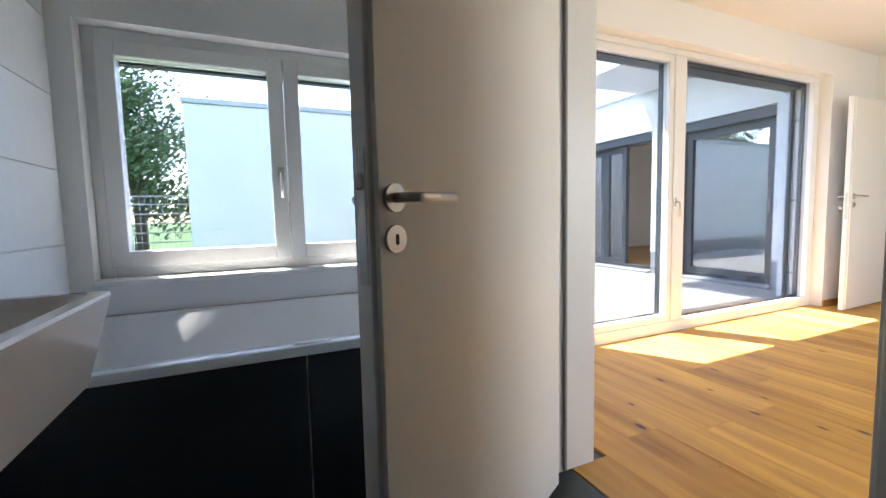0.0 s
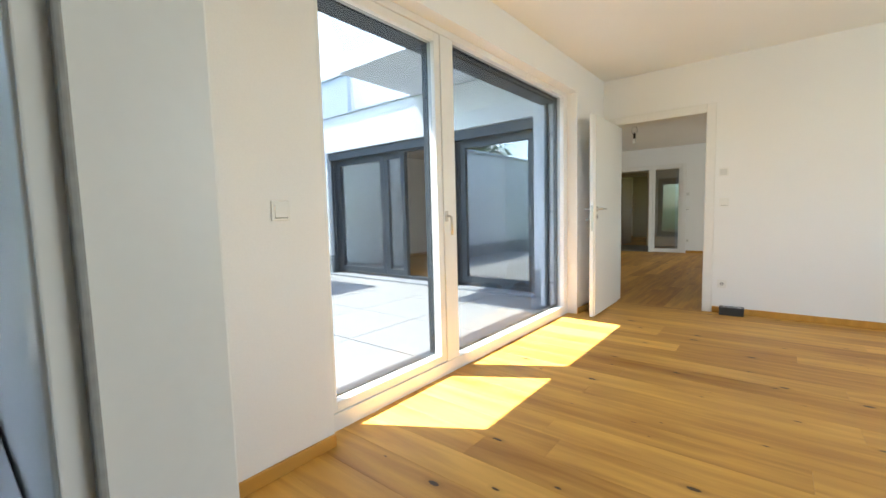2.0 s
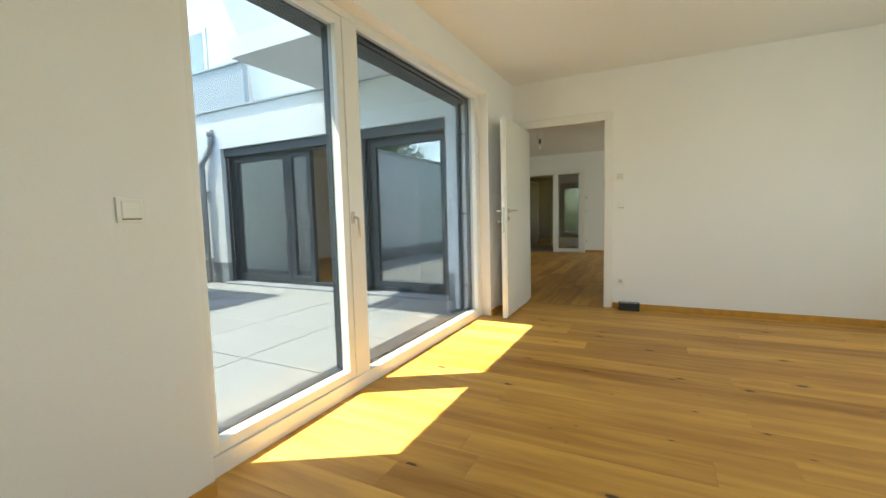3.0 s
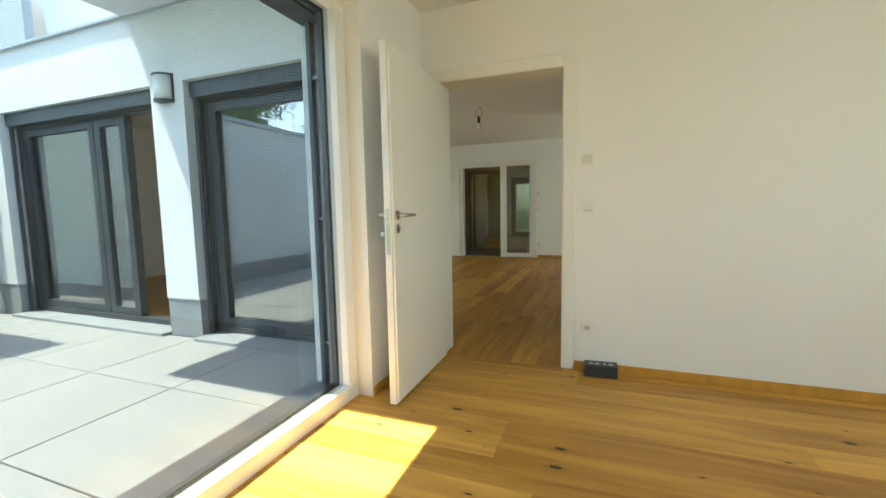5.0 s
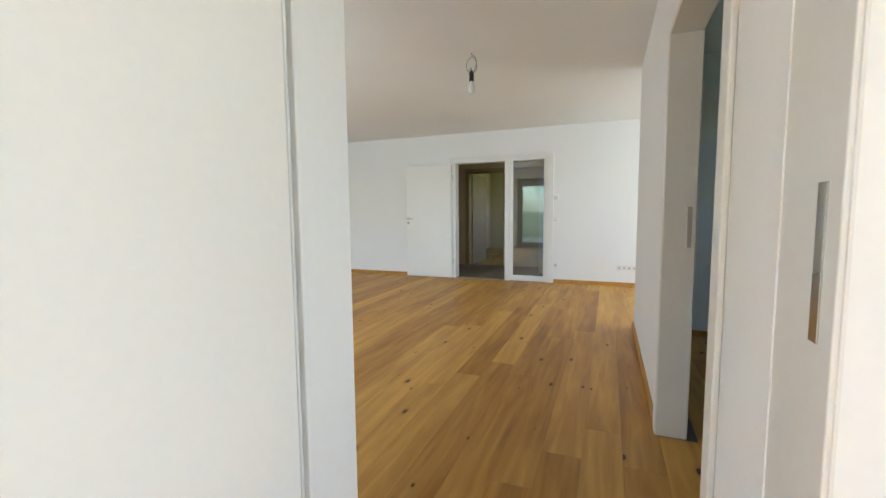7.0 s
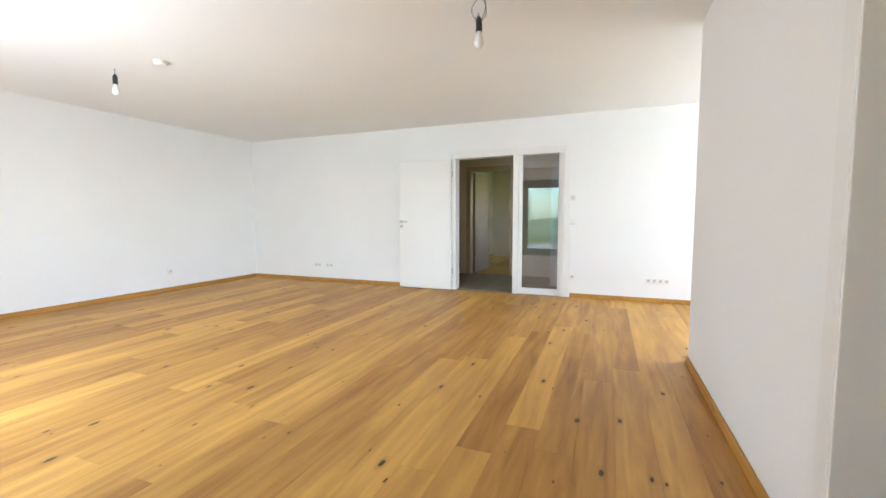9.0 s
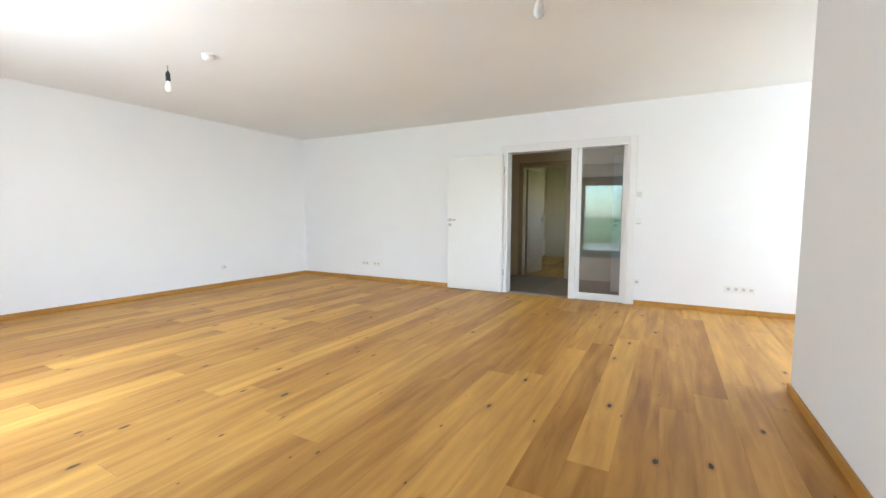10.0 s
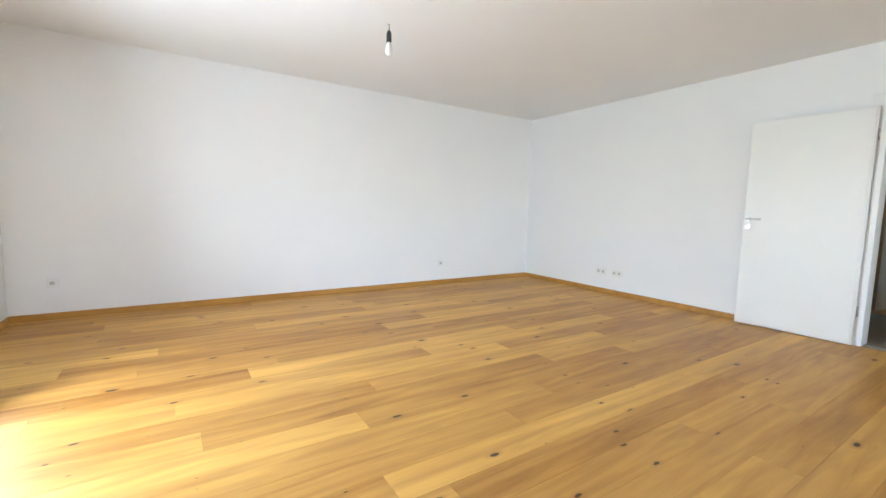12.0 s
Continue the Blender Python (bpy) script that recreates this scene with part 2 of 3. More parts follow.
def rod(points, radius, sides=12, cap=True):
    """A round bar through the points."""
    bm = bmesh.new()
    pts = [Vector(p) for p in points]
    rings = []
    for i, p in enumerate(pts):
        d = (pts[min(i + 1, len(pts) - 1)] - pts[max(i - 1, 0)]).normalized()
        up = Vector((0, 0, 1)) if abs(d.z) < 0.9 else Vector((1, 0, 0))
        a = d.cross(up).normalized()
        b = d.cross(a)
        r = radius[i] if isinstance(radius, (list, tuple)) else radius
        rings.append([bm.verts.new(p + r * (math.cos(2 * math.pi * k / sides) * a + math.sin(2 * math.pi * k / sides) * b)) for k in range(sides)])
    for r0, r1 in zip(rings, rings[1:]):
        for k in range(sides):
            bm.faces.new((r0[k], r0[(k + 1) % sides], r1[(k + 1) % sides], r1[k]))
    if cap:
        bm.faces.new(rings[0])
        bm.faces.new(rings[-1])
    bmesh.ops.recalc_face_normals(bm, faces=list(bm.faces))
    for f in bm.faces:
        f.smooth = len(f.verts) == 4
    return bm


def mesh_of(bm, name, mat):
    me = bpy.data.meshes.new(name)
    bm.to_mesh(me)
    bm.free()
    me.materials.append(mat)
    return me


def part(name, bm, mat, parent, label=""):
    """Links a bmesh as one mesh under a thing or a part; coordinates are the parent's own."""
    ob = new(name, mesh_of(bm, name, mat))
    ob.parent = parent
    if label:
        ob["label"] = label
    return ob


def thing(name, m, label, category, group=""):
    ob = new(name)
    ob.empty_display_size = 0.1
    ob.matrix_basis = m
    return tagged(ob, label, category, group)


def structure(name, bm, mat, label, category):
    return tagged(new(name, mesh_of(bm, name, mat)), label, category, kind="structure")


def wall_x(x0, x1, y0, y1, z0, z1, holes=()):
    """Boxes of a wall along y, with openings (y0, y1, z0, z1)."""
    out, y = [], y0
    for a, b, c, d in sorted(holes):
        out.append((x0, y, z0, x1, a, z1))
        if c > z0:
            out.append((x0, a, z0, x1, b, c))
        if d < z1:
            out.append((x0, a, d, x1, b, z1))
        y = b
    out.append((x0, y, z0, x1, y1, z1))
    return out


def wall_y(y0, y1, x0, x1, z0, z1, holes=()):
    return [(b[1], b[0], b[2], b[4], b[3], b[5]) for b in wall_x(y0, y1, x0, x1, z0, z1, holes)]


CEIL = 2.51
IN0, IN1 = 4.05, 4.82        # clear opening of the doorway at the hall's end
ROOF = 2.78

# ---- walls ----
structure("wall_north", solid(wall_y(2.72, 2.94, -0.68, 6.06, 0, CEIL, [(-0.46, 1.12, 0.74, 1.82), (2.22, 5.24, 0.0, 2.23)])), PLASTER,
          "white plastered outer wall with window openings", "wall")
structure("wall_north_outer", solid(wall_y(2.94, 3.12, -0.9, 5.70, -0.2, ROOF, [(-0.46, 1.12, 0.74, 1.82), (2.22, 5.24, 0.03, 2.23)])), RENDER_WHITE,
          "white rendered insulation layer of outer wall", "wall")
structure("wall_bath_room", solid(wall_x(1.18, 1.33, -1.4, 2.72, 0, CEIL, [(0.86, 1.76, 0, 2.02)])), PLASTER, "white plastered partition wall with door opening", "wall")
structure("wall_room_east", solid(wall_x(6.06, 6.24, -1.4, 3.0, 0, CEIL, [(1.695, 2.595, 0, 2.02)])), PLASTER, "white plastered partition wall with door opening", "wall")
structure("wall_court_side", solid(wall_x(5.95, 6.20, 3.0, 8.51, 0, CEIL, [(3.42, 4.69, 0.0, 2.19), (5.08, 7.45, 0.0, 2.19)])), PLASTER,
          "white plastered wall with two glazed openings", "wall")
structure("wall_court_outer", solid(wall_x(5.70, 5.95, 3.12, 9.0, 0.36, ROOF, [(3.42, 4.69, 0.36, 2.19), (5.08, 7.45, 0.36, 2.19)])), RENDER_WHITE,
          "white rendered courtyard wall", "wall")
structure("plinth", solid([(5.71, a, -0.2, 5.95, b, 0.36) for a, b in ((3.12, 3.42), (4.69, 5.08), (7.45, 9.0))]), PLINTH, "grey rendered plinth along courtyard wall", "plinth")
structure("wall_side_room", solid(wall_y(1.60, 1.72, 6.24, 9.87, 0, CEIL, [(6.62, 7.73, 0, 2.02)])), PLASTER, "white plastered wall with door opening", "wall")
structure("wall_niche", solid([(9.72, -1.4, 0, 9.87, 1.60, CEIL)]), PLASTER, "white plastered wall of kitchen niche", "wall")
structure("wall_far", solid(wall_x(12.29, 12.45, -1.4, 8.51, 0, CEIL, [(2.87, 4.52, 0, 2.05)])), PLASTER, "white plastered wall with hall door opening", "wall")
structure("wall_living_north", solid([(5.95, 8.51, 0, 12.45, 8.75, CEIL)]), PLASTER, "plain white plastered wall", "wall")
# Its three window openings are unseen and assumed, to admit light.
structure("wall_south", solid(wall_y(-1.6, -1.4, -0.9, 12.45, 0, CEIL, [(2.4, 4.8, 0.85, 2.15), (10.05, 12.05, 0.85, 2.15), (8.5, 9.4, 1.0, 2.1)])), PLASTER, "plain white plastered wall", "wall")
structure("wall_bath_west", solid([(-0.9, -1.4, 0, -0.55, 2.72, CEIL)]), GROUT, "tiled bathroom wall", "wall")
# Beige of these hall walls stands for warm light, not paint.
structure("wall_hall_south", solid([(12.45, 1.35, 0, 14.1, 1.5, CEIL)]), HALL_WARM_LIT, "hall wall, beige to carry the warm light", "wall")
structure("wall_hall_north", solid([(12.45, 5.4, 0, 14.1, 5.55, CEIL)]), HALL_WARM_LIT, "hall wall, beige to carry the warm light", "wall")
structure("wall_hall_east", solid(wall_x(14.1, 14.25, 1.35, 5.55, 0, CEIL, [(IN0 - 0.02, IN1 + 0.02, 0, 2.02)])), HALL_WARM_LIT, "hall wall with door opening, beige to carry warm light", "wall")
# The south opening is unseen, added only to let light in.
structure("wall_back_room", solid(wall_y(2.0, 2.15, 14.25, 18, 0, CEIL, [(15.2, 16.3, 1.2, 2.0)]) + [(14.25, 5.4, 0, 18, 5.55, CEIL)] + wall_x(18, 18.15, 2.0, 5.55, 0, CEIL)), WARM_LIT_PLASTER, "back room walls, cream for warm light, with added unseen opening", "wall")
structure("ceiling", solid([(-0.9, -1.6, CEIL, 6.15, 3.12, ROOF), (6.15, -1.6, CEIL, 12.45, 8.75, ROOF), (5.70, 3.12, CEIL + 0.27, 6.15, 9.0, ROOF + 0.02), (5.95, 3.12, CEIL, 6.15, 8.75, ROOF), (12.45, 1.3, CEIL, 18.2, 5.6, ROOF)]), CEILING,
          "smooth white painted ceiling", "ceiling")

# ---- floors ----
floor = structure("floor", solid([(1.24, -1.4, -0.2, 6.24, 2.84, -0.015), (6.0, -1.4, -0.2, 12.36, 8.51, -0.016), (14.18, 2.0, -0.2, 18, 5.5, -0.015)]), GRAVEL, "oak plank floor on screed", "floor")
structure("floor_bath", solid([(-0.6, -1.4, -0.2, 1.24, 2.72, -0.004)]), DARK_TILE, "dark tiled bathroom floor", "floor")
structure("floor_hall", solid([(12.36, 1.35, -0.2, 14.18, 5.5, -0.004)]), HALL_TILE, "grey tiled hall floor", "floor")
structure("ground", solid([(-400, -400, -0.6, 400, 400, -0.08)]), GRASS, "lawn around the house", "ground")


def baseboard(name, runs):
    """Oak skirting, 60 mm high and 15 mm deep; runs of (x0, y0, x1, y1)."""
    structure(name, solid([(a, b, 0, c, d, 0.06) for a, b, c, d in runs], 0.003, 1), OAK_TRIM, "narrow oak skirting board along wall", "skirting")


baseboard("baseboard_room", [(1.33, 2.705, 2.22, 2.72), (5.24, 2.705, 6.06, 2.72), (6.045, -1.4, 6.06, 1.628), (6.045, 2.665, 6.06, 2.705), (1.33, 1.85, 1.345, 2.705)])
baseboard("baseboard_living", [(6.24, 1.72, 6.55, 1.735), (7.80, 1.72, 9.885, 1.735), (9.87, -1.4, 9.885, 1.72), (12.275, -1.4, 12.29, 2.79), (12.275, 4.60, 12.29, 8.495),
                               (6.2, 8.495, 12.29, 8.51), (6.20, 7.45, 6.215, 8.495), (6.2, 4.69, 6.215, 5.08), (6.24, 2.66, 6.255, 3.3)])
baseboard("baseboard_side_room", [(9.705, -1.4, 9.72, 1.60), (7.80, 1.585, 9.705, 1.60)])
baseboard("baseboard_back", [(14.25, 5.385, 18, 5.4), (14.25, 2.15, 18, 2.165)])


# ---- doors ----
def lever(parent, m, flip=1):
    """A round-rose lever handle and a round keyhole rose, on a face whose outside is -y; the lever points to +x * flip."""
    h = part("handle", rod([(0, 0, 0), (0, -0.009, 0)], 0.026, 24), STEEL, parent, "brushed steel lever handle on round rose")
    h.matrix_basis = m
    neck = [(0, -0.008, 0), (0, -0.03, 0), (0, -0.046, 0), (0.004 * flip, -0.053, 0), (0.014 * flip, -0.056, 0), (0.04 * flip, -0.056, 0), (0.118 * flip, -0.056, 0)]
    part("lever", rod(neck, 0.0095, 14), STEEL, h)
    k = part("keyhole_rose", rod([(0, 0, 0), (0, -0.009, 0)], 0.026, 24), STEEL, parent, "round steel keyhole rose")
    k.matrix_basis = m @ pose(0, 0, -0.076)
    part("keyhole", solid([(-0.004, -0.0105, -0.011, 0.004, -0.008, 0.009)], 0.002, 1), SOCKET_DARK, k)
    return h


def door_frame(name, m, width, depth, height=2.0, label="white painted door frame", paint=FRAME_WHITE):
    """A lining with casings on both sides. Local x along the wall from one clear edge, y through the wall from 0 to depth."""
    d = thing(name, m, label, "door frame")
    d["kind"] = "structure"
    part("jamb", solid([(-0.022, -0.012, 0, 0, depth + 0.012, height)], 0.003), paint, d)
    part("jamb", solid([(width, -0.012, 0, width + 0.022, depth + 0.012, height)], 0.003), paint, d)
    part("head", solid([(-0.022, -0.012, height, width + 0.022, depth + 0.012, height + 0.022)], 0.003), paint, d)
    for y0, y1 in ((-0.016, 0.0), (depth, depth + 0.016)):
        part("casing", solid([(-0.085, y0, 0, -0.006, y1, height + 0.085)], 0.005), paint, d)
        part("casing", solid([(width + 0.006, y0, 0, width + 0.085, y1, height + 0.085)], 0.005), paint, d)
        part("casing", solid([(-0.006, y0, height + 0.006, width + 0.006, y1, height + 0.085)], 0.005), paint, d)
    return d


def door_leaf(name, m, width, label, height=1.985, grip=1.05, keyed=False, skin=LACQUER):
    """A flush leaf. Local x from the hinge edge to the lock edge, faces at y = 0 and 0.04."""
    d = thing(name, m, label, "door")
    d["kind"] = "structure"
    part("leaf", solid([(0, 0, 0.008, width, 0.04, height)], 0.003), skin, d)
    part("rebate", solid([(0.012, 0.04, 0.02, width - 0.012, 0.053, height - 0.014)], 0.002), skin, d)
    x = width - 0.048
    lever(d, pose(x, 0, grip), -1)
    lever(d, pose(x, 0.053, grip, 0, 0, 180), 1)
    part("lock_plate", solid([(width - 0.0005, 0.012, 0.86, width + 0.002, 0.034, 1.11)], 0.001, 1), STEEL, d, "steel lock plate")
    part("latch", solid([(width + 0.001, 0.016, 1.035, width + 0.011, 0.03, 1.065)], 0.003, 1), STEEL, d)
    for z in (0.25, 1.72):
        part("hinge", rod([(-0.008, -0.008, z), (-0.008, -0.008, z + 0.09)], 0.008), STEEL, d, "steel pin hinge")
    if keyed:
        k = part("key", rod([(x, -0.008, 0.968), (x, -0.03, 0.968)], 0.004), STEEL, d, "small key in the lock")
        part("key_bow", solid([(x - 0.003, -0.05, 0.955, x + 0.003, -0.03, 0.981)], 0.003, 1), STEEL, k)
    return d


# bathroom door: in the wall at x 1.18..1.30, hinged at y 1.74
door_frame("door_frame_bath", pose(1.18, 1.732, 0, 0, 0, -90), 0.86, 0.16)
door_leaf("door_1", pose(1.104, 1.711, 0, 0, 0, 208.7), 0.86, "open flush white door of bathroom with steel lever", grip=1.02)
seal = tagged(new("door_seal", mesh_of(solid([(1.196, 1.716, 0.01, 1.206, 1.731, 1.99)], 0.003), "door_seal", SEAL)), "dark rubber seal in bathroom door frame", "seal", kind="structure")
# living room door: in the wall at x 6.06..6.24, hinged at y 2.56, opened into the room
door_frame("door_frame_living", pose(6.06, 2.573, 0, 0, 0, -90), 0.856, 0.18)
door_leaf("door_2", pose(6.012, 2.5875, 0, 0, 0, 181.2), 0.837, "open flush white door with steel lever and key", grip=1.075, keyed=True)
tagged(new("door_seal", mesh_of(solid([(6.052, 2.556, 0.01, 6.062, 2.572, 1.99)], 0.003), "door_seal", FRAME_WHITE)), "white rubber seal in living room door frame", "seal", kind="structure")
# side room door frame
door_frame("door_frame_side", pose(6.64, 1.60, 0), 1.07, 0.12)
door_leaf("door_3", pose(6.65, 1.58, 0, 0, 0, -94), 1.06, "open flush white door of side room")
for nm, bx in (("strike_plate", (6.085, 1.7165, 0.98, 6.11, 1.7195, 1.20)), ("strike_plate", (7.7075, 1.606, 0.98, 7.7105, 1.628, 1.18))):
    plate = tagged(new(nm, mesh_of(solid([bx], 0.001, 1), nm, STEEL)), "brushed steel strike plate let into door jamb", "strike plate", kind="structure")
# hall door with glazed side light
hall = thing("door_frame_hall", pose(12.29, 4.50, 0, 0, 0, -90), "white door frame with glazed side light", "door frame")
hall["kind"] = "structure"
W = 1.61
part("jamb", solid([(-0.02, -0.012, 0, 0.02, 0.172, 2.0)], 0.003), FRAME_WHITE, hall)
part("jamb", solid([(W - 0.03, -0.012, 0, W + 0.02, 0.172, 2.0)], 0.003), FRAME_WHITE, hall)
part("head", solid([(-0.02, -0.012, 2.0, W + 0.02, 0.172, 2.05)], 0.003), FRAME_WHITE, hall)
part("mullion", solid([(0.90, -0.012, 0, 0.98, 0.172, 2.0)], 0.004), FRAME_WHITE, hall)
for y0, y1 in ((-0.018, -0.002), (0.162, 0.178)):
    part("casing", solid([(-0.09, y0, 0, -0.01, y1, 2.10)], 0.005), FRAME_WHITE, hall)
    part("casing", solid([(W, y0, 0, W + 0.085, y1, 2.10)], 0.005), FRAME_WHITE, hall)
    part("casing", solid([(-0.01, y0, 2.035, W, y1, 2.10)], 0.005), FRAME_WHITE, hall)
part("side_light_rail", solid([(0.98, 0.02, 0.0, W - 0.03, 0.07, 0.09)], 0.004), FRAME_WHITE, hall)
part("side_light_stile", solid([(0.98, 0.02, 0.09, 1.03, 0.07, 2.0)], 0.004), FRAME_WHITE, hall)
part("side_light_stile", solid([(W - 0.075, 0.02, 0.09, W - 0.03, 0.07, 2.0)], 0.004), FRAME_WHITE, hall)
pane = part("pane", solid([(1.03, 0.04, 0.09, W - 0.075, 0.048, 1.98)]), GLASS_SIDE, hall, "clear glass side light")
pane.visible_shadow = False
door_leaf("door_4", pose(12.255, 4.53, 0, 0, 0, 91.5), 0.87, "flush white hall door folded back against wall")
# doors of the hall
door_frame("door_frame_back", pose(14.1, IN1, 0, 0, 0, -90), IN1 - IN0, 0.15, label="door frame at hall's end, beige to carry warm light", paint=WARM_LIT_FRAME)
door_leaf("door_5", pose(14.28, IN1 - 0.03, 0, 0, 0, -7), 0.76, "open door at the hall's end, brown for its warm shade", skin=WARM_SHADE_LEAF)
door_leaf("door_6", pose(13.1, 2.3, 0, 0, 0, 88), 0.86, "open flush white door in the hall")


# ---- windows ----
def fenster_frame(w, name, x0, z0, x1, z1, y0, y1, bar, mat, bevel=0.004):
    """Four bars of a rectangular frame."""
    f = part(name, solid([(x0, y0, z0, x0 + bar, y1, z1), (x1 - bar, y0, z0, x1, y1, z1), (x0 + bar, y0, z0, x1 - bar, y1, z0 + bar), (x0 + bar, y0, z1 - bar, x1 - bar, y1, z1)], bevel), mat, w)
    return f


def pane_y(w, x0, z0, x1, z1, y, mat=GLASS, label="double glazing, tinted to dim the outdoor view"):
    g = part("pane", solid([(x0, y, z0, x1, y + 0.024, z1)]), mat, w, label)
    g.visible_shadow = False
    return g


def window_handle(w, m):
    h = part("window_handle", solid([(-0.015, -0.008, -0.035, 0.015, 0, 0.035)], 0.004), STEEL, w, "steel window handle")
    h.matrix_basis = m
    part("grip", rod([(0, -0.006, 0), (0, -0.032, 0), (0, -0.042, -0.006), (0, -0.044, -0.025), (0, -0.044, -0.12)], 0.008), STEEL, h)


win = thing("window_1", pose(0, 0, 0), "floor-length white window with sliding sash and fixed light", "window")
win["kind"] = "structure"
X0, X1, Z0, Z1 = 2.22, 5.24, -0.01, 2.23
part("sill_frame", solid([(X0, 2.82, Z0, X1, 2.93, 0.085)], 0.004), PVC, win)
part("head_frame", solid([(X0, 2.82, 2.185, X1, 2.93, Z1)], 0.004), PVC, win)
part("side_frame", solid([(X0, 2.82, 0.085, X0 + 0.05, 2.93, 2.185)], 0.004), PVC, win)
part("side_frame", solid([(X1 - 0.09, 2.82, 0.085, X1, 2.93, 2.185)], 0.004), PVC, win)
part("mullion", solid([(3.215, 2.825, 0.085, 3.345, 2.93, 2.185)], 0.004), PVC, win)
sash = fenster_frame(win, "sash", X0 + 0.05, 0.085, 3.213, 2.185, 2.832, 2.91, 0.052, PVC)
window_handle(win, pose(3.235, 2.825, 1.05))
pane_y(win, 2.32, 0.135, 3.165, 2.135, 2.862)
pane_y(win, 3.343, 0.083, 5.152, 2.187, 2.862)
fenster_frame(win, "glazing_gasket", 2.312, 0.127, 3.173, 2.143, 2.892, 2.918, 0.018, ANTHRACITE, 0.002)
fenster_frame(win, "glazing_gasket", 3.338, 0.083, 5.155, 2.187, 2.892, 2.925, 0.022, ANTHRACITE, 0.002)
part("outer_cladding", solid([(3.17, 2.93, 0.085, 3.36, 2.945, 2.2)], 0.003), ANTHRACITE, win, "dark aluminium cladding outside")
part("outer_cladding", solid([(X0, 2.93, 0.03, X1, 2.95, 0.085)], 0.003), ANTHRACITE, win)
part("outer_cladding", solid([(X0, 2.93, 2.155, X1, 2.96, 2.23)], 0.003), ANTHRACITE, win)
part("outer_sill", solid([(X0, 2.95, 0.02, X1, 3.16, 0.045)], 0.004), RAIL, win, "aluminium outer sill")
for x in (2.245, 5.215):
    g = part("guide_rail", solid([(x - 0.02, 3.02, 0.05, x + 0.02, 3.05, 2.2)], 0.004), ANTHRACITE, win, "dark guide rail of outer blind")
    for z in (0.3, 1.05, 1.85):
        part("bracket", solid([(x - 0.012, 2.95, z, x + 0.012, 3.02, z + 0.02)], 0.002, 1), RAIL, g)
part("blind_box", solid([(X0, 2.97, 2.165, X1, 3.10, 2.228)], 0.004), ANTHRACITE, win, "dark housing of outer blind")

bwin = thing("window_2", pose(0, 0, 0), "white two-sash bathroom window with steel handle", "window")
bwin["kind"] = "structure"
fenster_frame(bwin, "window_frame", -0.46, 0.74, 1.12, 1.82, 2.80, 2.88, 0.055, PVC)
fenster_frame(bwin, "sash", -0.415, 0.785, 0.333, 1.775, 2.785, 2.865, 0.07, PVC)
fenster_frame(bwin, "sash", 0.337, 0.785, 1.075, 1.775, 2.785, 2.865, 0.07, PVC)
window_handle(bwin, pose(0.305, 2.785, 1.21))
pane_y(bwin, -0.348, 0.852, 0.266, 1.708, 2.82)
pane_y(bwin, 0.404, 0.852, 1.008, 1.708, 2.82)
part("window_sill", solid([(-0.46, 2.69, 0.715, 1.12, 2.80, 0.738)], 0.004), PVC, bwin)
part("outer_cladding", solid([(-0.46, 2.885, 1.70, 1.12, 2.93, 1.82)], 0.003), ANTHRACITE, bwin)


# South windows lie out of view and are assumed for their light.
for nm, x0, x1, z0, z1 in (("window_5", 2.4, 4.8, 0.85, 2.15), ("window_7", 10.05, 12.05, 0.85, 2.15), ("window_6", 8.5, 9.4, 1.0, 2.1)):
    sw = thing(nm, pose(0, 0, 0), "white framed window assumed in unseen south wall for light", "window")
    sw["kind"] = "structure"
    fenster_frame(sw, "window_frame", x0, z0, x1, z1, -1.55, -1.47, 0.07, PVC)
    pane_y(sw, x0 + 0.07, z0 + 0.07, x1 - 0.07, z1 - 0.07, -1.52)


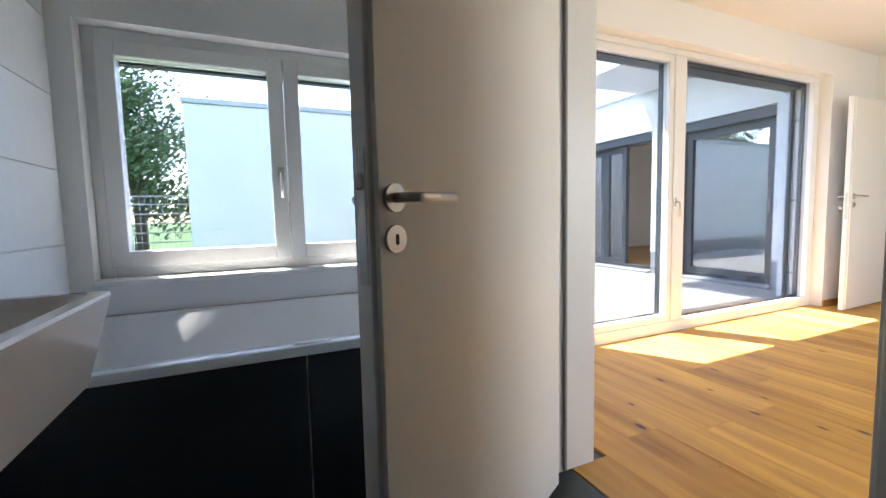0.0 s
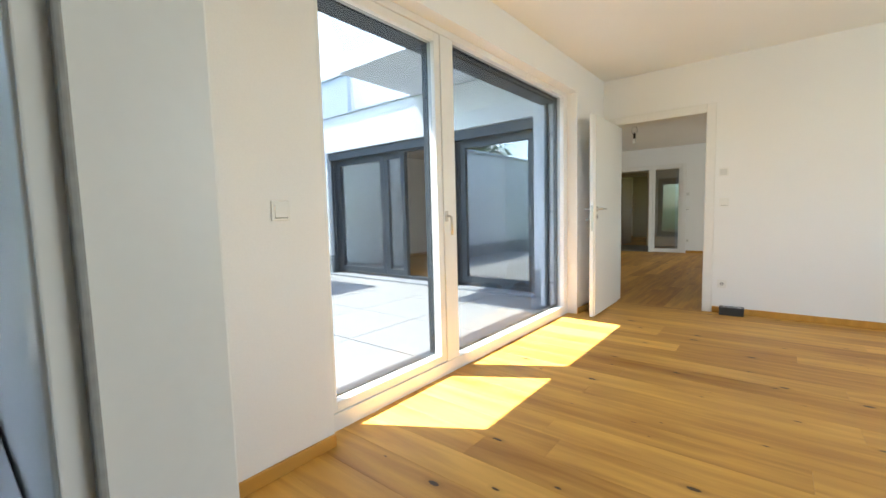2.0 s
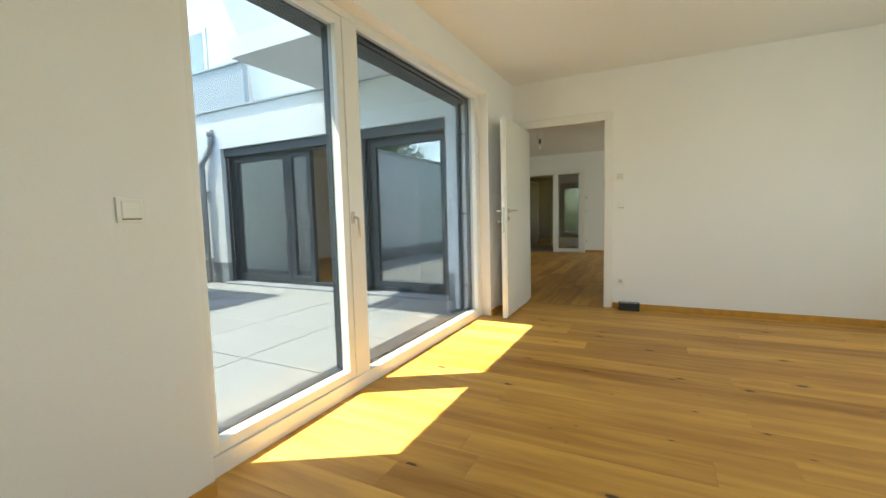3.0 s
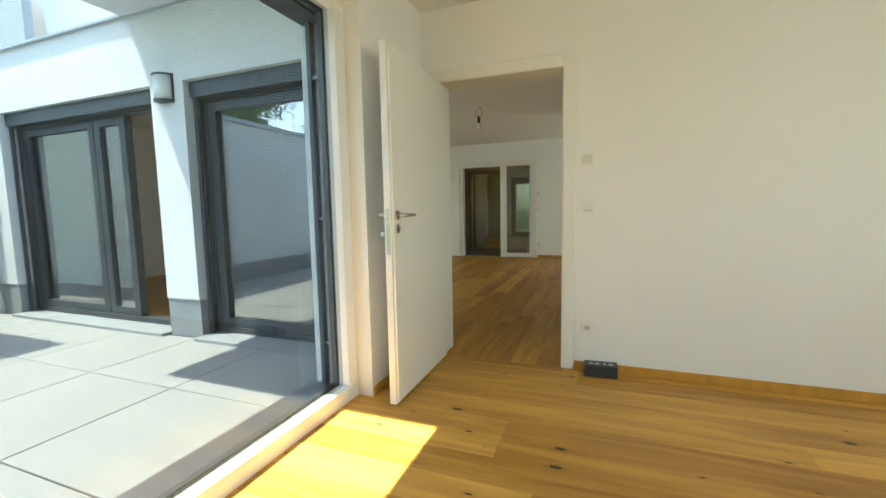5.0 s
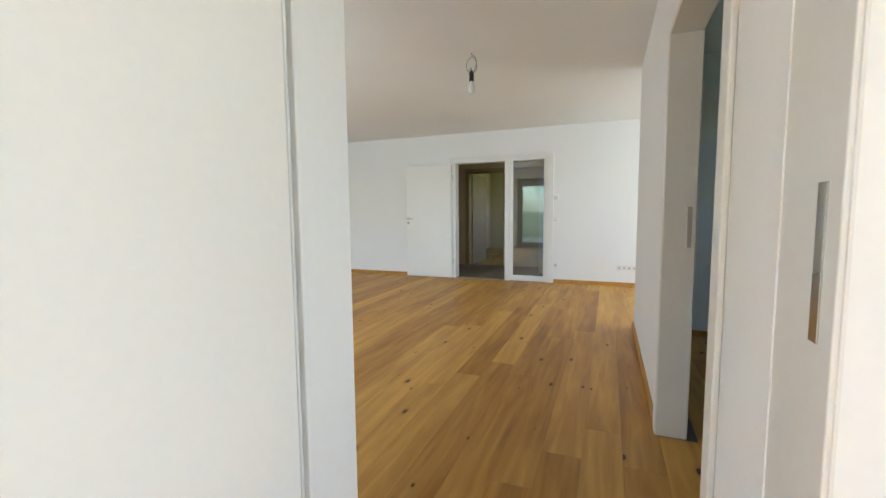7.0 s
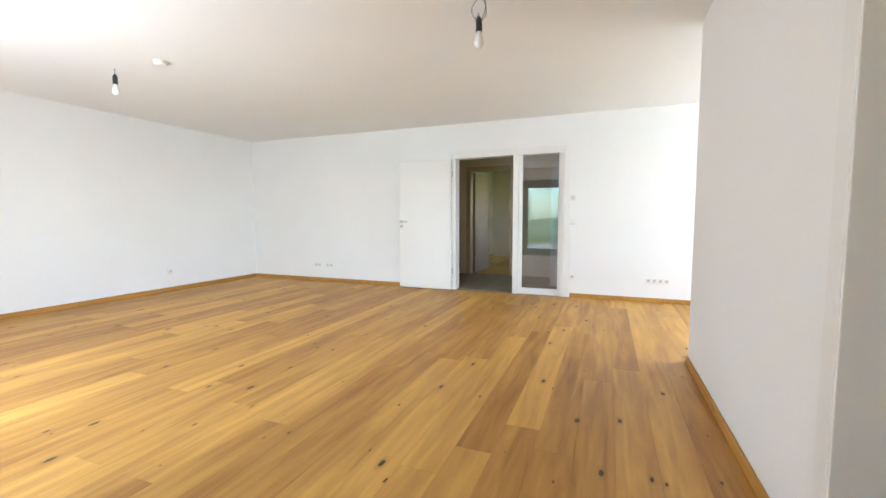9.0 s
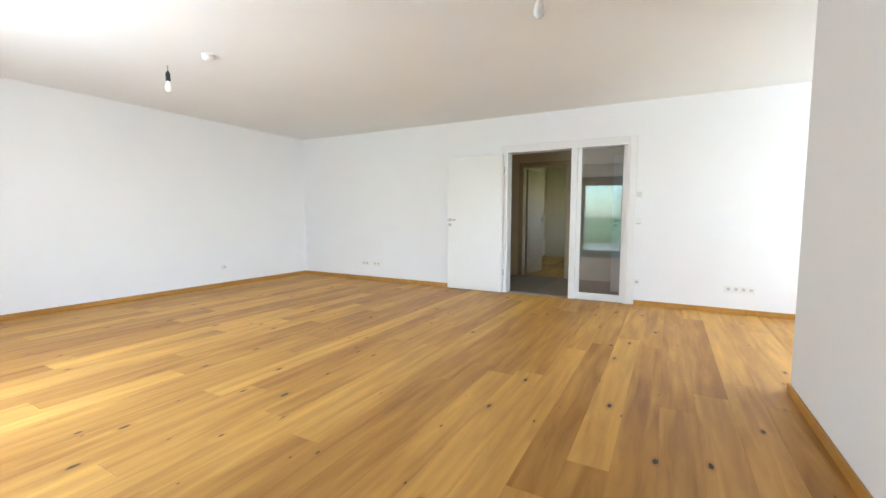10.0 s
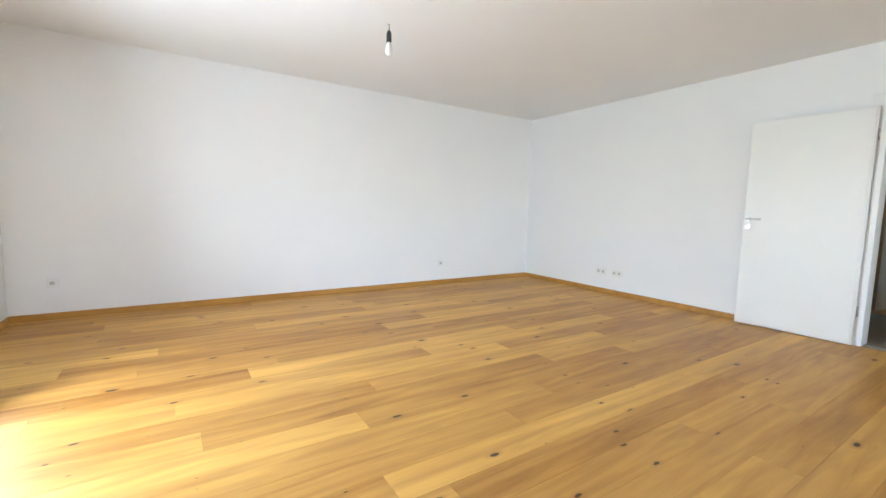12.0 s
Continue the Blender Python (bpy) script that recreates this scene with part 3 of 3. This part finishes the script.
def court_door(name, y0, y1, split, label):
    """A dark aluminium sliding door in the courtyard wall, facing -x."""
    d = thing(name, pose(0, 0, 0), label, "glazed door")
    d["kind"] = "structure"
    xa, xb, zt = 5.84, 5.95, 2.12
    part("door_frame", solid([(xa, y0, 0.03, xb, y0 + 0.07, zt), (xa, y1 - 0.07, 0.03, xb, y1, zt), (xa, y0 + 0.07, 0.03, xb, y1 - 0.07, 0.10), (xa, y0 + 0.07, 2.04, xb, y1 - 0.07, zt)], 0.004), ANTHRACITE, d)
    part("blind_box", solid([(5.75, y0, 2.06, 5.90, y1, 2.188)], 0.004), ANTHRACITE, d, "dark housing of outer blind")
    part("threshold", solid([(5.62, y0, -0.02, 5.86, y1, 0.05)], 0.005), PLINTH, d, "grey stone threshold")
    for y in (y0 + 0.03, y1 - 0.03):
        g = part("guide_rail", solid([(5.77, y - 0.018, 0.05, 5.80, y + 0.018, 2.08)], 0.004), ANTHRACITE, d)
        for z in (0.3, 1.05, 1.85):
            part("bracket", solid([(5.80, y - 0.01, z, 5.845, y + 0.01, z + 0.02)], 0.002, 1), RAIL, g)
    for a, b in split:
        s = part("sash", solid([(xa + 0.015, a, 0.10, xb - 0.02, a + 0.085, 2.04), (xa + 0.015, b - 0.085, 0.10, xb - 0.02, b, 2.04), (xa + 0.015, a + 0.085, 0.10, xb - 0.02, b - 0.085, 0.18), (xa + 0.015, a + 0.085, 1.96, xb - 0.02, b - 0.085, 2.04)], 0.004), ANTHRACITE, d)
        g = part("pane", solid([(5.885, a + 0.085, 0.18, 5.905, b - 0.085, 1.96)]), GLASS_COURT, s, "slightly reflecting double glazing")
        g.visible_shadow = False
        part("pull", rod([(xa + 0.012, a + 0.045, 0.92), (xa - 0.012, a + 0.045, 0.92), (xa - 0.012, a + 0.045, 1.10), (xa + 0.012, a + 0.045, 1.10)], 0.007), STEEL, s, "steel pull handle")
    return d


court_door("window_3", 3.42, 4.69, [(3.49, 4.62)], "dark grey aluminium terrace door with glass")
court_door("window_4", 5.08, 7.45, [(6.17, 7.38), (5.70, 6.16)], "dark grey sliding terrace door, standing partly open")


# ---- switches and sockets ----
def switch(m, label, dial=False):
    """On a wall whose outside is -y."""
    s = thing("light_switch" if not dial else "room_thermostat", m, label, "switch" if not dial else "thermostat", "wall switches")
    part("cover_frame", solid([(-0.041, -0.009, -0.041, 0.041, 0, 0.041)], 0.004), SWITCH, s)
    part("rocker", solid([(-0.028, -0.015, -0.028, 0.028, -0.007, 0.028)], 0.003), DIAL if dial else SWITCH, s)
    if not dial:
        # Dark strip stands for the shadow seam below the rocker.
        part("rocker_shade", solid([(-0.027, -0.0115, -0.0305, 0.027, -0.008, -0.0275)]), SOCKET_DARK, s, "dark strip for the shade under the rocker")
    return s


def socket(m, count=1, label="white wall socket", filled=True):
    s = thing("wall_socket", m, label, "socket", "wall sockets")
    w = 0.0405 + 0.0355 * (count - 1)
    part("cover_frame", solid([(-w, -0.009, -0.0405, w, 0, 0.0405)], 0.004), SWITCH, s)
    for i in range(count):
        cx = (i - (count - 1) / 2) * 0.071
        o = part("outlet", rod([(cx, -0.006, 0), (cx, -0.013, 0)], 0.0265, 24), SWITCH, s)
        # No recess is modelled; a flat disc is greyed for its shade.
        part("well", rod([(cx, -0.0128, 0), (cx, -0.0136, 0)], 0.019, 20), WELL_SHADE, o, "flat grey disc for the shade in the socket well")
        for dx in (-0.0095, 0.0095):
            part("hole", rod([(cx + dx, -0.0135, 0), (cx + dx, -0.0143, 0)], 0.003, 8), SOCKET_DARK, o)
    return s


EAST = -90          # on a wall at larger x, facing -x
switch(pose(2.01, 2.72, 1.095), "square white rocker light switch on plaster wall")
switch(pose(6.06, 1.55, 1.107, 0, 0, EAST), "square white rocker light switch beside door")
switch(pose(6.06, 1.56, 1.405, 0, 0, EAST), "square white room thermostat above light switch", True)
socket(pose(6.06, 1.55, 0.295, 0, 0, EAST), 1, "single white wall socket above skirting")
switch(pose(12.29, 2.77, 1.05, 0, 0, EAST), "square white rocker light switch beside hall door")
switch(pose(12.29, 2.77, 1.38, 0, 0, EAST), "square white room thermostat beside hall door", True)
socket(pose(12.29, 2.76, 0.29, 0, 0, EAST), 1, "single white wall socket beside hall door")
socket(pose(12.29, 1.70, 0.285, 0, 0, EAST), 4, "row of four white wall sockets")
socket(pose(12.29, 7.06, 0.285, 0, 0, EAST), 2, "double white wall socket above skirting")
socket(pose(12.29, 6.82, 0.285, 0, 0, EAST), 2, "double white aerial and data socket")
socket(pose(10.62, 8.51, 0.30), 1, "single white wall socket above skirting")
socket(pose(6.50, 8.51, 0.33), 1, "single white wall socket near courtyard wall")


# ---- lamps, smoke detector, carton ----
def bare_bulb(x, y, drop, loop, label):
    """A bare bulb in a black holder on a looped cable from the ceiling."""
    b = thing("pendant_bulb", pose(x, y, CEIL), label, "bare bulb", "bare ceiling bulbs")
    part("ceiling_hook", rod([(0, 0, 0.004), (0, 0, -0.012)], 0.006), CABLE, b)
    pts = [(0, 0, -0.005)]
    if loop:
        for i in range(26):
            a = math.pi * 0.5 + 2 * math.pi * 1.6 * i / 25
            pts.append((0.0 + 0.012 * math.sin(i), 0.045 * math.cos(a), -0.085 + 0.07 * math.sin(a) - 0.001 * i))
    else:
        pts += [(0.01, 0.012, -0.03), (-0.008, -0.006, -0.06), (0.008, 0.004, -0.09)]
    pts += [(0, 0, -drop + 0.075), (0, 0, -drop + 0.05)]
    part("cable", rod(pts, 0.0035, 8), CABLE, b, "thin grey looped cable")
    part("lamp_holder", rod([(0, 0, -drop + 0.055), (0, 0, -drop + 0.045), (0, 0, -drop + 0.03), (0, 0, -drop - 0.035), (0, 0, -drop - 0.04)], [0.005, 0.011, 0.0195, 0.0205, 0.018], 20), BLACK, b, "black lamp holder")
    part("bulb", rod([(0, 0, -drop - 0.035), (0, 0, -drop - 0.055), (0, 0, -drop - 0.08), (0, 0, -drop - 0.105), (0, 0, -drop - 0.125), (0, 0, -drop - 0.137), (0, 0, -drop - 0.142)],
                     [0.014, 0.018, 0.026, 0.030, 0.026, 0.015, 0.003], 20), BULB, b, "unlit white bulb")
    return b


bare_bulb(8.89, 3.10, 0.195, True, "bare white bulb on looped cable below ceiling")
bare_bulb(8.90, 6.66, 0.10, False, "bare white bulb on short cable below ceiling")
det = thing("smoke_detector", pose(8.92, 6.06, CEIL), "flat round white smoke detector on ceiling", "smoke detector")
part("base", rod([(0, 0, 0), (0, 0, -0.012)], 0.055, 32), SWITCH, det)
part("cover", rod([(0, 0, -0.012), (0, 0, -0.03), (0, 0, -0.04), (0, 0, -0.044)], [0.052, 0.05, 0.04, 0.015], 32), SWITCH, det)

carton = thing("small_carton", pose(5.995, 1.46, 0, 0, 0, 3), "small dark grey carton lying beside skirting", "carton")
part("body", solid([(-0.045, -0.10, 0, 0.045, 0.10, 0.075)], 0.003), BOXCARD, carton)
part("lid", solid([(-0.047, -0.102, 0.058, 0.047, 0.102, 0.079)], 0.003), BOXCARD, carton)
for i, (a, b) in enumerate(((-0.075, -0.045), (-0.03, -0.015), (0.01, 0.035), (0.05, 0.07))):
    part("print_mark", solid([(-0.02, a, 0.079, 0.008, b, 0.0795)], 0), PRINT, carton)

# ---- bathroom ----
tub = thing("bathtub", pose(0, 0, 0), "white built-in bathtub with dark tiled front", "bathtub")
bm = bmesh.new()
TX0, TX1, TY0, TY1, TZ = -0.54, 1.17, 1.86, 2.715, 0.59


def ring(x0, y0, x1, y1, z, r, steps=6):
    pts = []
    for cx, cy, a0 in ((x1 - r, y1 - r, 0), (x0 + r, y1 - r, 90), (x0 + r, y0 + r, 180), (x1 - r, y0 + r, 270)):
        for k in range(steps):
            a = radians(a0 + 90 * k / (steps - 1))
            pts.append((cx + r * math.cos(a), cy + r * math.sin(a), z))
    return pts


loops = [ring(TX0, TY0, TX1, TY1, TZ - 0.03, 0.004), ring(TX0, TY0, TX1, TY1, TZ - 0.003, 0.004), ring(TX0 + 0.003, TY0 + 0.003, TX1 - 0.003, TY1 - 0.003, TZ, 0.004), ring(TX0 + 0.055, TY0 + 0.055, TX1 - 0.055, TY1 - 0.055, TZ, 0.05),
         ring(TX0 + 0.065, TY0 + 0.065, TX1 - 0.065, TY1 - 0.065, TZ - 0.012, 0.05), ring(TX0 + 0.16, TY0 + 0.12, TX1 - 0.16, TY1 - 0.12, TZ - 0.36, 0.10), ring(TX0 + 0.25, TY0 + 0.2, TX1 - 0.25, TY1 - 0.2, TZ - 0.42, 0.10)]
vs = [[bm.verts.new(p) for p in lp] for lp in loops]
for a, b in zip(vs, vs[1:]):
    for k in range(len(a)):
        f = bm.faces.new((a[k], a[(k + 1) % len(a)], b[(k + 1) % len(a)], b[k]))
        f.smooth = True
bm.faces.new(vs[-1])
bmesh.ops.recalc_face_normals(bm, faces=list(bm.faces))
part("basin", bm, SANITARY, tub, "glossy white acrylic tub")
part("overflow", solid([(0.27, 1.882, 0.588, 0.38, 1.9, 0.5935)], 0.002, 1), STEEL, tub, "slim chrome overflow slot")
for a, b in ((-0.54, 0.302), (0.308, 1.17)):
    part("front_tile", solid([(a, 1.88, 0.0, b, 1.895, 0.555)], 0.002, 1), DARK_TILE, tub, "large dark grey tile")
part("core", solid([(-0.54, 1.897, 0, 1.17, 1.91, 0.5)]), GROUT, tub)

basin = thing("washbasin", pose(0.012, 0, 0.014), "white rectangular washbasin on tiled wall", "washbasin")
bm = bmesh.new()
loops = [ring(-0.55, 0.66, -0.07, 1.20, 0.73, 0.03), ring(-0.55, 0.64, -0.04, 1.22, 0.76, 0.02), ring(-0.55, 0.63, -0.012, 1.23, 0.876, 0.012), ring(-0.548, 0.632, -0.014, 1.228, 0.88, 0.012), ring(-0.50, 0.645, -0.03, 1.215, 0.88, 0.02),
         ring(-0.49, 0.66, -0.04, 1.20, 0.865, 0.03), ring(-0.44, 0.72, -0.10, 1.14, 0.79, 0.05)]
vs = [[bm.verts.new(p) for p in lp] for lp in loops]
for a, b in zip(vs, vs[1:]):
    for k in range(len(a)):
        bm.faces.new((a[k], a[(k + 1) % len(a)], b[(k + 1) % len(a)], b[k]))
bm.faces.new(vs[-1])
bm.faces.new(list(reversed(vs[0])))
bmesh.ops.recalc_face_normals(bm, faces=list(bm.faces))
part("bowl", bm, SANITARY, basin, "glazed white ceramic bowl")
part("drain", rod([(-0.27, 0.93, 0.788), (-0.27, 0.93, 0.794)], 0.022, 20), STEEL, basin)

# ---- courtyard and outside ----
lamp = thing("outdoor_wall_lamp", pose(5.70, 4.88, 2.14, 0, 0, EAST), "half-round dark framed outdoor wall lamp", "wall lamp")
part("back_plate", solid([(-0.09, -0.02, -0.115, 0.09, 0, 0.115)], 0.003), ANTHRACITE, lamp)
bm = bmesh.new()
arc = [(0.078 * math.cos(math.pi * k / 14), -0.02 - 0.075 * math.sin(math.pi * k / 14)) for k in range(15)]
lo = [bm.verts.new((x, y, -0.095)) for x, y in arc]
hi = [bm.verts.new((x, y, 0.095)) for x, y in arc]
for k in range(14):
    bm.faces.new((lo[k], lo[k + 1], hi[k + 1], hi[k])).smooth = True
bm.faces.new(lo)
bm.faces.new(hi)
bmesh.ops.recalc_face_normals(bm, faces=list(bm.faces))
part("diffuser", bm, BULB, lamp, "frosted white diffuser")
for z in (-0.11, 0.097):
    bm = bmesh.new()
    big = [(0.09 * math.cos(math.pi * k / 14), -0.018 - 0.085 * math.sin(math.pi * k / 14)) for k in range(15)]
    lo = [bm.verts.new((x, y, z)) for x, y in big]
    hi = [bm.verts.new((x, y, z + 0.013)) for x, y in big]
    for k in range(14):
        bm.faces.new((lo[k], lo[k + 1], hi[k + 1], hi[k]))
    bm.faces.new(lo)
    bm.faces.new(hi)
    bmesh.ops.recalc_face_normals(bm, faces=list(bm.faces))
    part("end_cap", bm, ANTHRACITE, lamp)

pipe = thing("downpipe", pose(5.63, 7.84, 0), "grey metal downpipe on courtyard wall", "downpipe")
part("pipe", rod([(0, 0, 0.0), (0, 0, 1.85), (-0.0, 0.0, 1.95), (0.02, -0.10, 2.1), (0.03, -0.19, 2.2), (0.03, -0.22, 2.28), (0.03, -0.22, 2.5)], 0.045, 16), ZINC, pipe)
part("funnel", rod([(0.03, -0.22, 2.40), (0.03, -0.22, 2.5)], 0.055, 16), ZINC, pipe)
for z in (0.4, 1.5):
    part("clamp", solid([(-0.05, -0.055, z, 0.07, 0.055, z + 0.03)], 0.003, 1), ZINC, pipe)

structure("roof_edge", solid([(5.66, 3.12, ROOF, 6.2, 9.0, ROOF + 0.03)], 0.004), METAL_SHEET, "sheet metal roof edge of courtyard wing", "roof edge")

# Assumed slab overhead, sized to cast the shadow on paving and floor.
structure("canopy", solid([(4.37, 3.12, ROOF, 5.70, 5.31, ROOF + 0.2)], 0.004), RENDER_WHITE, "white rendered canopy assumed over courtyard corner for its shadow", "canopy")

upper = thing("upper_storey", pose(0, 0, 0), "white upper storey with grey parapet and window", "house")
part("parapet", solid([(5.70, 6.8, ROOF + 0.03, 5.78, 8.1, 3.42), (5.70, 8.104, ROOF + 0.03, 5.78, 9.6, 3.42)], 0.004), METAL_SHEET, upper, "grey sheet parapet in panels")
part("coping", solid([(5.67, 6.78, 3.42, 5.81, 9.6, 3.45)], 0.003), METAL_SHEET, upper)
bm = bmesh.new()
prof = [(6.9, ROOF), (10.5, ROOF), (10.5, 6.0), (8.2, 6.0), (7.0, 3.6)]
a = [bm.verts.new((5.95, y, z)) for y, z in prof]
b = [bm.verts.new((9.5, y, z)) for y, z in prof]
for k in range(len(prof)):
    bm.faces.new((a[k], a[(k + 1) % 5], b[(k + 1) % 5], b[k]))
bm.faces.new(a)
bm.faces.new(b)
bmesh.ops.recalc_face_normals(bm, faces=list(bm.faces))
part("wall", bm, RENDER_WHITE, upper)
uw = part("window", solid([(5.93, 7.95, 3.45, 5.96, 8.9, 4.25)], 0.004), PVC, upper, "white framed upper window")
part("pane", solid([(5.925, 8.03, 3.5, 5.935, 8.82, 4.2)]), GLASS_COURT, uw)

house = thing("neighbour_house", pose(0, 0, 0), "low white rendered neighbouring house with flat roof", "house")
part("wall", solid([(-0.61, 6.76, -0.2, 4.6, 14, 2.48)], 0.01), RENDER_WHITE, house)
part("plinth", solid([(-0.615, 6.748, -0.2, 4.605, 6.76, 0.30)], 0.004), PLINTH, house, "grey rendered plinth")
part("coping", solid([(-0.63, 6.72, 2.48, 4.63, 14.03, 2.54)], 0.005), METAL_SHEET, house, "grey metal roof edge")

fence = thing("garden_fence", pose(0, 0, 0), "galvanised wire mesh garden fence", "fence")
for i in range(9):
    x = -0.9 - 1.6 * i
    p = part("post", solid([(x - 0.03, 10.97, -0.1, x + 0.03, 11.03, 1.55)], 0.003, 1), GALV, fence)
for z in (0.55, 0.75, 0.95, 1.15, 1.35, 1.52):
    part("wire", rod([(-14, 11, z), (-0.9, 11, z)], 0.014, 6), GALV, fence)
bm = bmesh.new()
for i in range(120):
    x = -0.95 - 0.1 * i
    bmesh.ops.create_cube(bm, size=1, matrix=Matrix.Translation((x, 11.0, 0.85)) @ Matrix.Diagonal((0.006, 0.006, 1.35, 1)))
part("mesh_wires", bm, GALV, fence)["kind"] = "stuff"


def tree(x, y, height, spread, seed, label):
    """A tapered trunk with limbs and a crown of many small leaf clumps."""
    rng = random.Random(seed)
    t = thing("tree", pose(x, y, -0.1), label, "tree", "garden trees")
    top = Vector((rng.uniform(-0.3, 0.3), rng.uniform(-0.3, 0.3), height * 0.85))
    part("trunk", rod([(0, 0, 0), (0.02, 0.03, height * 0.2), top * 0.5, top], [0.17, 0.14, 0.09, 0.03], 10), BARK, t)
    tips = []
    for i in range(16):
        z = height * rng.uniform(0.16, 0.8)
        a = rng.uniform(0, 6.283)
        r = spread * (1.15 - z / height) * rng.uniform(0.6, 1.0)
        end = Vector((r * math.cos(a), r * math.sin(a), z + r * 0.25))
        start = top * (z / top.z)
        part("limb", rod([start, start.lerp(end, 0.5) + Vector((0, 0, 0.1)), end], [0.05, 0.03, 0.01], 6), BARK, t)
        tips += [start.lerp(end, k) for k in (0.35, 0.6, 0.85, 1.0)]
    verts, faces = [], []
    for c in tips + [top]:
        for _ in range(130):
            p = c + Vector((rng.gauss(0, 0.36), rng.gauss(0, 0.36), rng.gauss(0, 0.3)))
            n = Vector((rng.gauss(0, 1), rng.gauss(0, 1), rng.gauss(0, 1))).normalized()
            u = n.orthogonal().normalized()
            v = n.cross(u)
            s = rng.uniform(0.05, 0.11)
            k = len(verts)
            verts += [p - u * s, p - v * s * 0.45, p + u * s + n * s * 0.3, p + v * s * 0.45]
            faces.append((k, k + 1, k + 2, k + 3))
    me = bpy.data.meshes.new("crown")
    me.from_pydata(verts, [], faces)
    me.materials.append(LEAF)
    crown = new("crown", me)
    crown.parent = t
    crown["kind"] = "stuff"


tree(-2.6, 13.5, 5.6, 1.7, 3, "dense dark green garden tree behind fence")
tree(-4.6, 14.5, 7.0, 2.2, 5, "tall dark green garden tree behind fence")
tree(-0.9, 18.0, 6.0, 2.0, 8, "green garden tree behind neighbouring house")
tree(-7.5, 13.0, 6.5, 2.2, 9, "green garden tree at lawn's edge")

rng = random.Random(4)
verts, faces = [], []
for _ in range(16000):
    x, y = rng.uniform(-9, 0.8), rng.uniform(3.6, 11.5)
    a, h, s = rng.uniform(0, 6.283), rng.uniform(0.03, 0.08), 0.006
    k = len(verts)
    verts += [(x - s * math.cos(a), y - s * math.sin(a), -0.085), (x + s * math.cos(a), y + s * math.sin(a), -0.085), (x + rng.gauss(0, 0.015), y + rng.gauss(0, 0.015), -0.08 + h)]
    faces.append((k, k + 1, k + 2))
me = bpy.data.meshes.new("grass")
me.from_pydata(verts, [], faces)
me.materials.append(BLADE)
tagged(new("grass", me), "mown green lawn", "grass", kind="stuff")

# ---- pieces: wall tiles, paving, planks ----
tile_mesh = mesh_of(solid([(0, 0, 0, 0.008, 0.596, 0.296)], 0.0015, 1), "wall_tile", WALL_TILE)
tiled = bpy.data.objects["wall_bath_west"]
for i in range(6):
    for j in range(8):
        o = new("tile", tile_mesh)
        o.matrix_basis = pose(-0.551, 2.716 - 0.6 * (i + 1) + 0.002, 0.002 + 0.3 * j)
        o.parent = tiled
patio = structure("pavement", solid([(0.9, 3.12, -0.2, 5.71, 9.6, -0.02)]), GRAVEL, "light grey courtyard paving on gravel bed", "paving")
slab_mesh = mesh_of(solid([(0, 0, 0, 0.791, 0.791, 0.04)], 0.003, 1), "paving_slab", PAVING)
for i in range(6):
    for j in range(8):
        o = new("paving_slab", slab_mesh)
        o.matrix_basis = pose(5.70 - 0.80 * (i + 1), 3.16 + 0.80 * j, -0.018 + 0.0015 * ((i * 7 + j * 3) % 3))
        o.parent = patio
hall_tile = mesh_of(solid([(0, 0, 0, 0.597, 0.597, 0.008)], 0.001, 1), "floor_tile", HALL_TILE)
for i in range(3):
    for j in range(6):
        o = new("tile", hall_tile)
        o.matrix_basis = pose(12.37 + 0.6 * i, 1.72 + 0.6 * j, -0.006)
        o.parent = bpy.data.objects["floor_hall"]
drain = thing("drain_channel", pose(0, 0, 0), "slotted metal drain channel before window", "drain")
part("channel", solid([(2.3, 3.125, -0.02, 5.2, 3.155, 0.026)], 0.002, 1), RAIL, drain)

cache = {}


def plank(length, width):
    key = (round(length, 2), round(width, 3))
    if key not in cache:
        cache[key] = mesh_of(solid([(0, 0, -0.014, key[0] - 0.0006, width - 0.0006, 0)], 0.0006, 1), "oak_plank", OAK)
    return cache[key]


rng = random.Random(11)
PW = 0.182


def lay(c0, c1, runs_of, along_x=True):
    """Rows of planks between c0 and c1 across, over the runs that runs_of gives for a row."""
    c = c0
    while c < c1 - 0.01:
        w = min(PW, c1 - c)
        for a, b in runs_of(c + w / 2):
            p, step = a, round(rng.uniform(0.5, 2.2), 1)
            while p < b - 0.02:
                e = min(b, p + step)
                if b - e < 0.3:
                    e = b
                o = new("plank", plank(e - p, w))
                o.matrix_basis = pose(p, c, 0) if along_x else pose(c + w, p, 0, 0, 0, 90)
                o.parent = floor
                p, step = e, 2.2
        c += PW


lay(-1.2, 8.505, lambda c: [(6.25, 9.715), (9.875, 12.285)] if c < 1.55 else [(6.645, 7.705), (9.875, 12.285)] if c < 1.72 else [(6.055, 12.30)] if c < 2.57 else [(6.205 if c > 3.0 else 6.245, 12.285)])
lay(1.245, 6.05, lambda c: [(0.87, 1.735)] if c < 1.36 else [(-1.2, 2.835)], False)
lay(3.3, 5.385, lambda c: [(14.2, 18.0)])
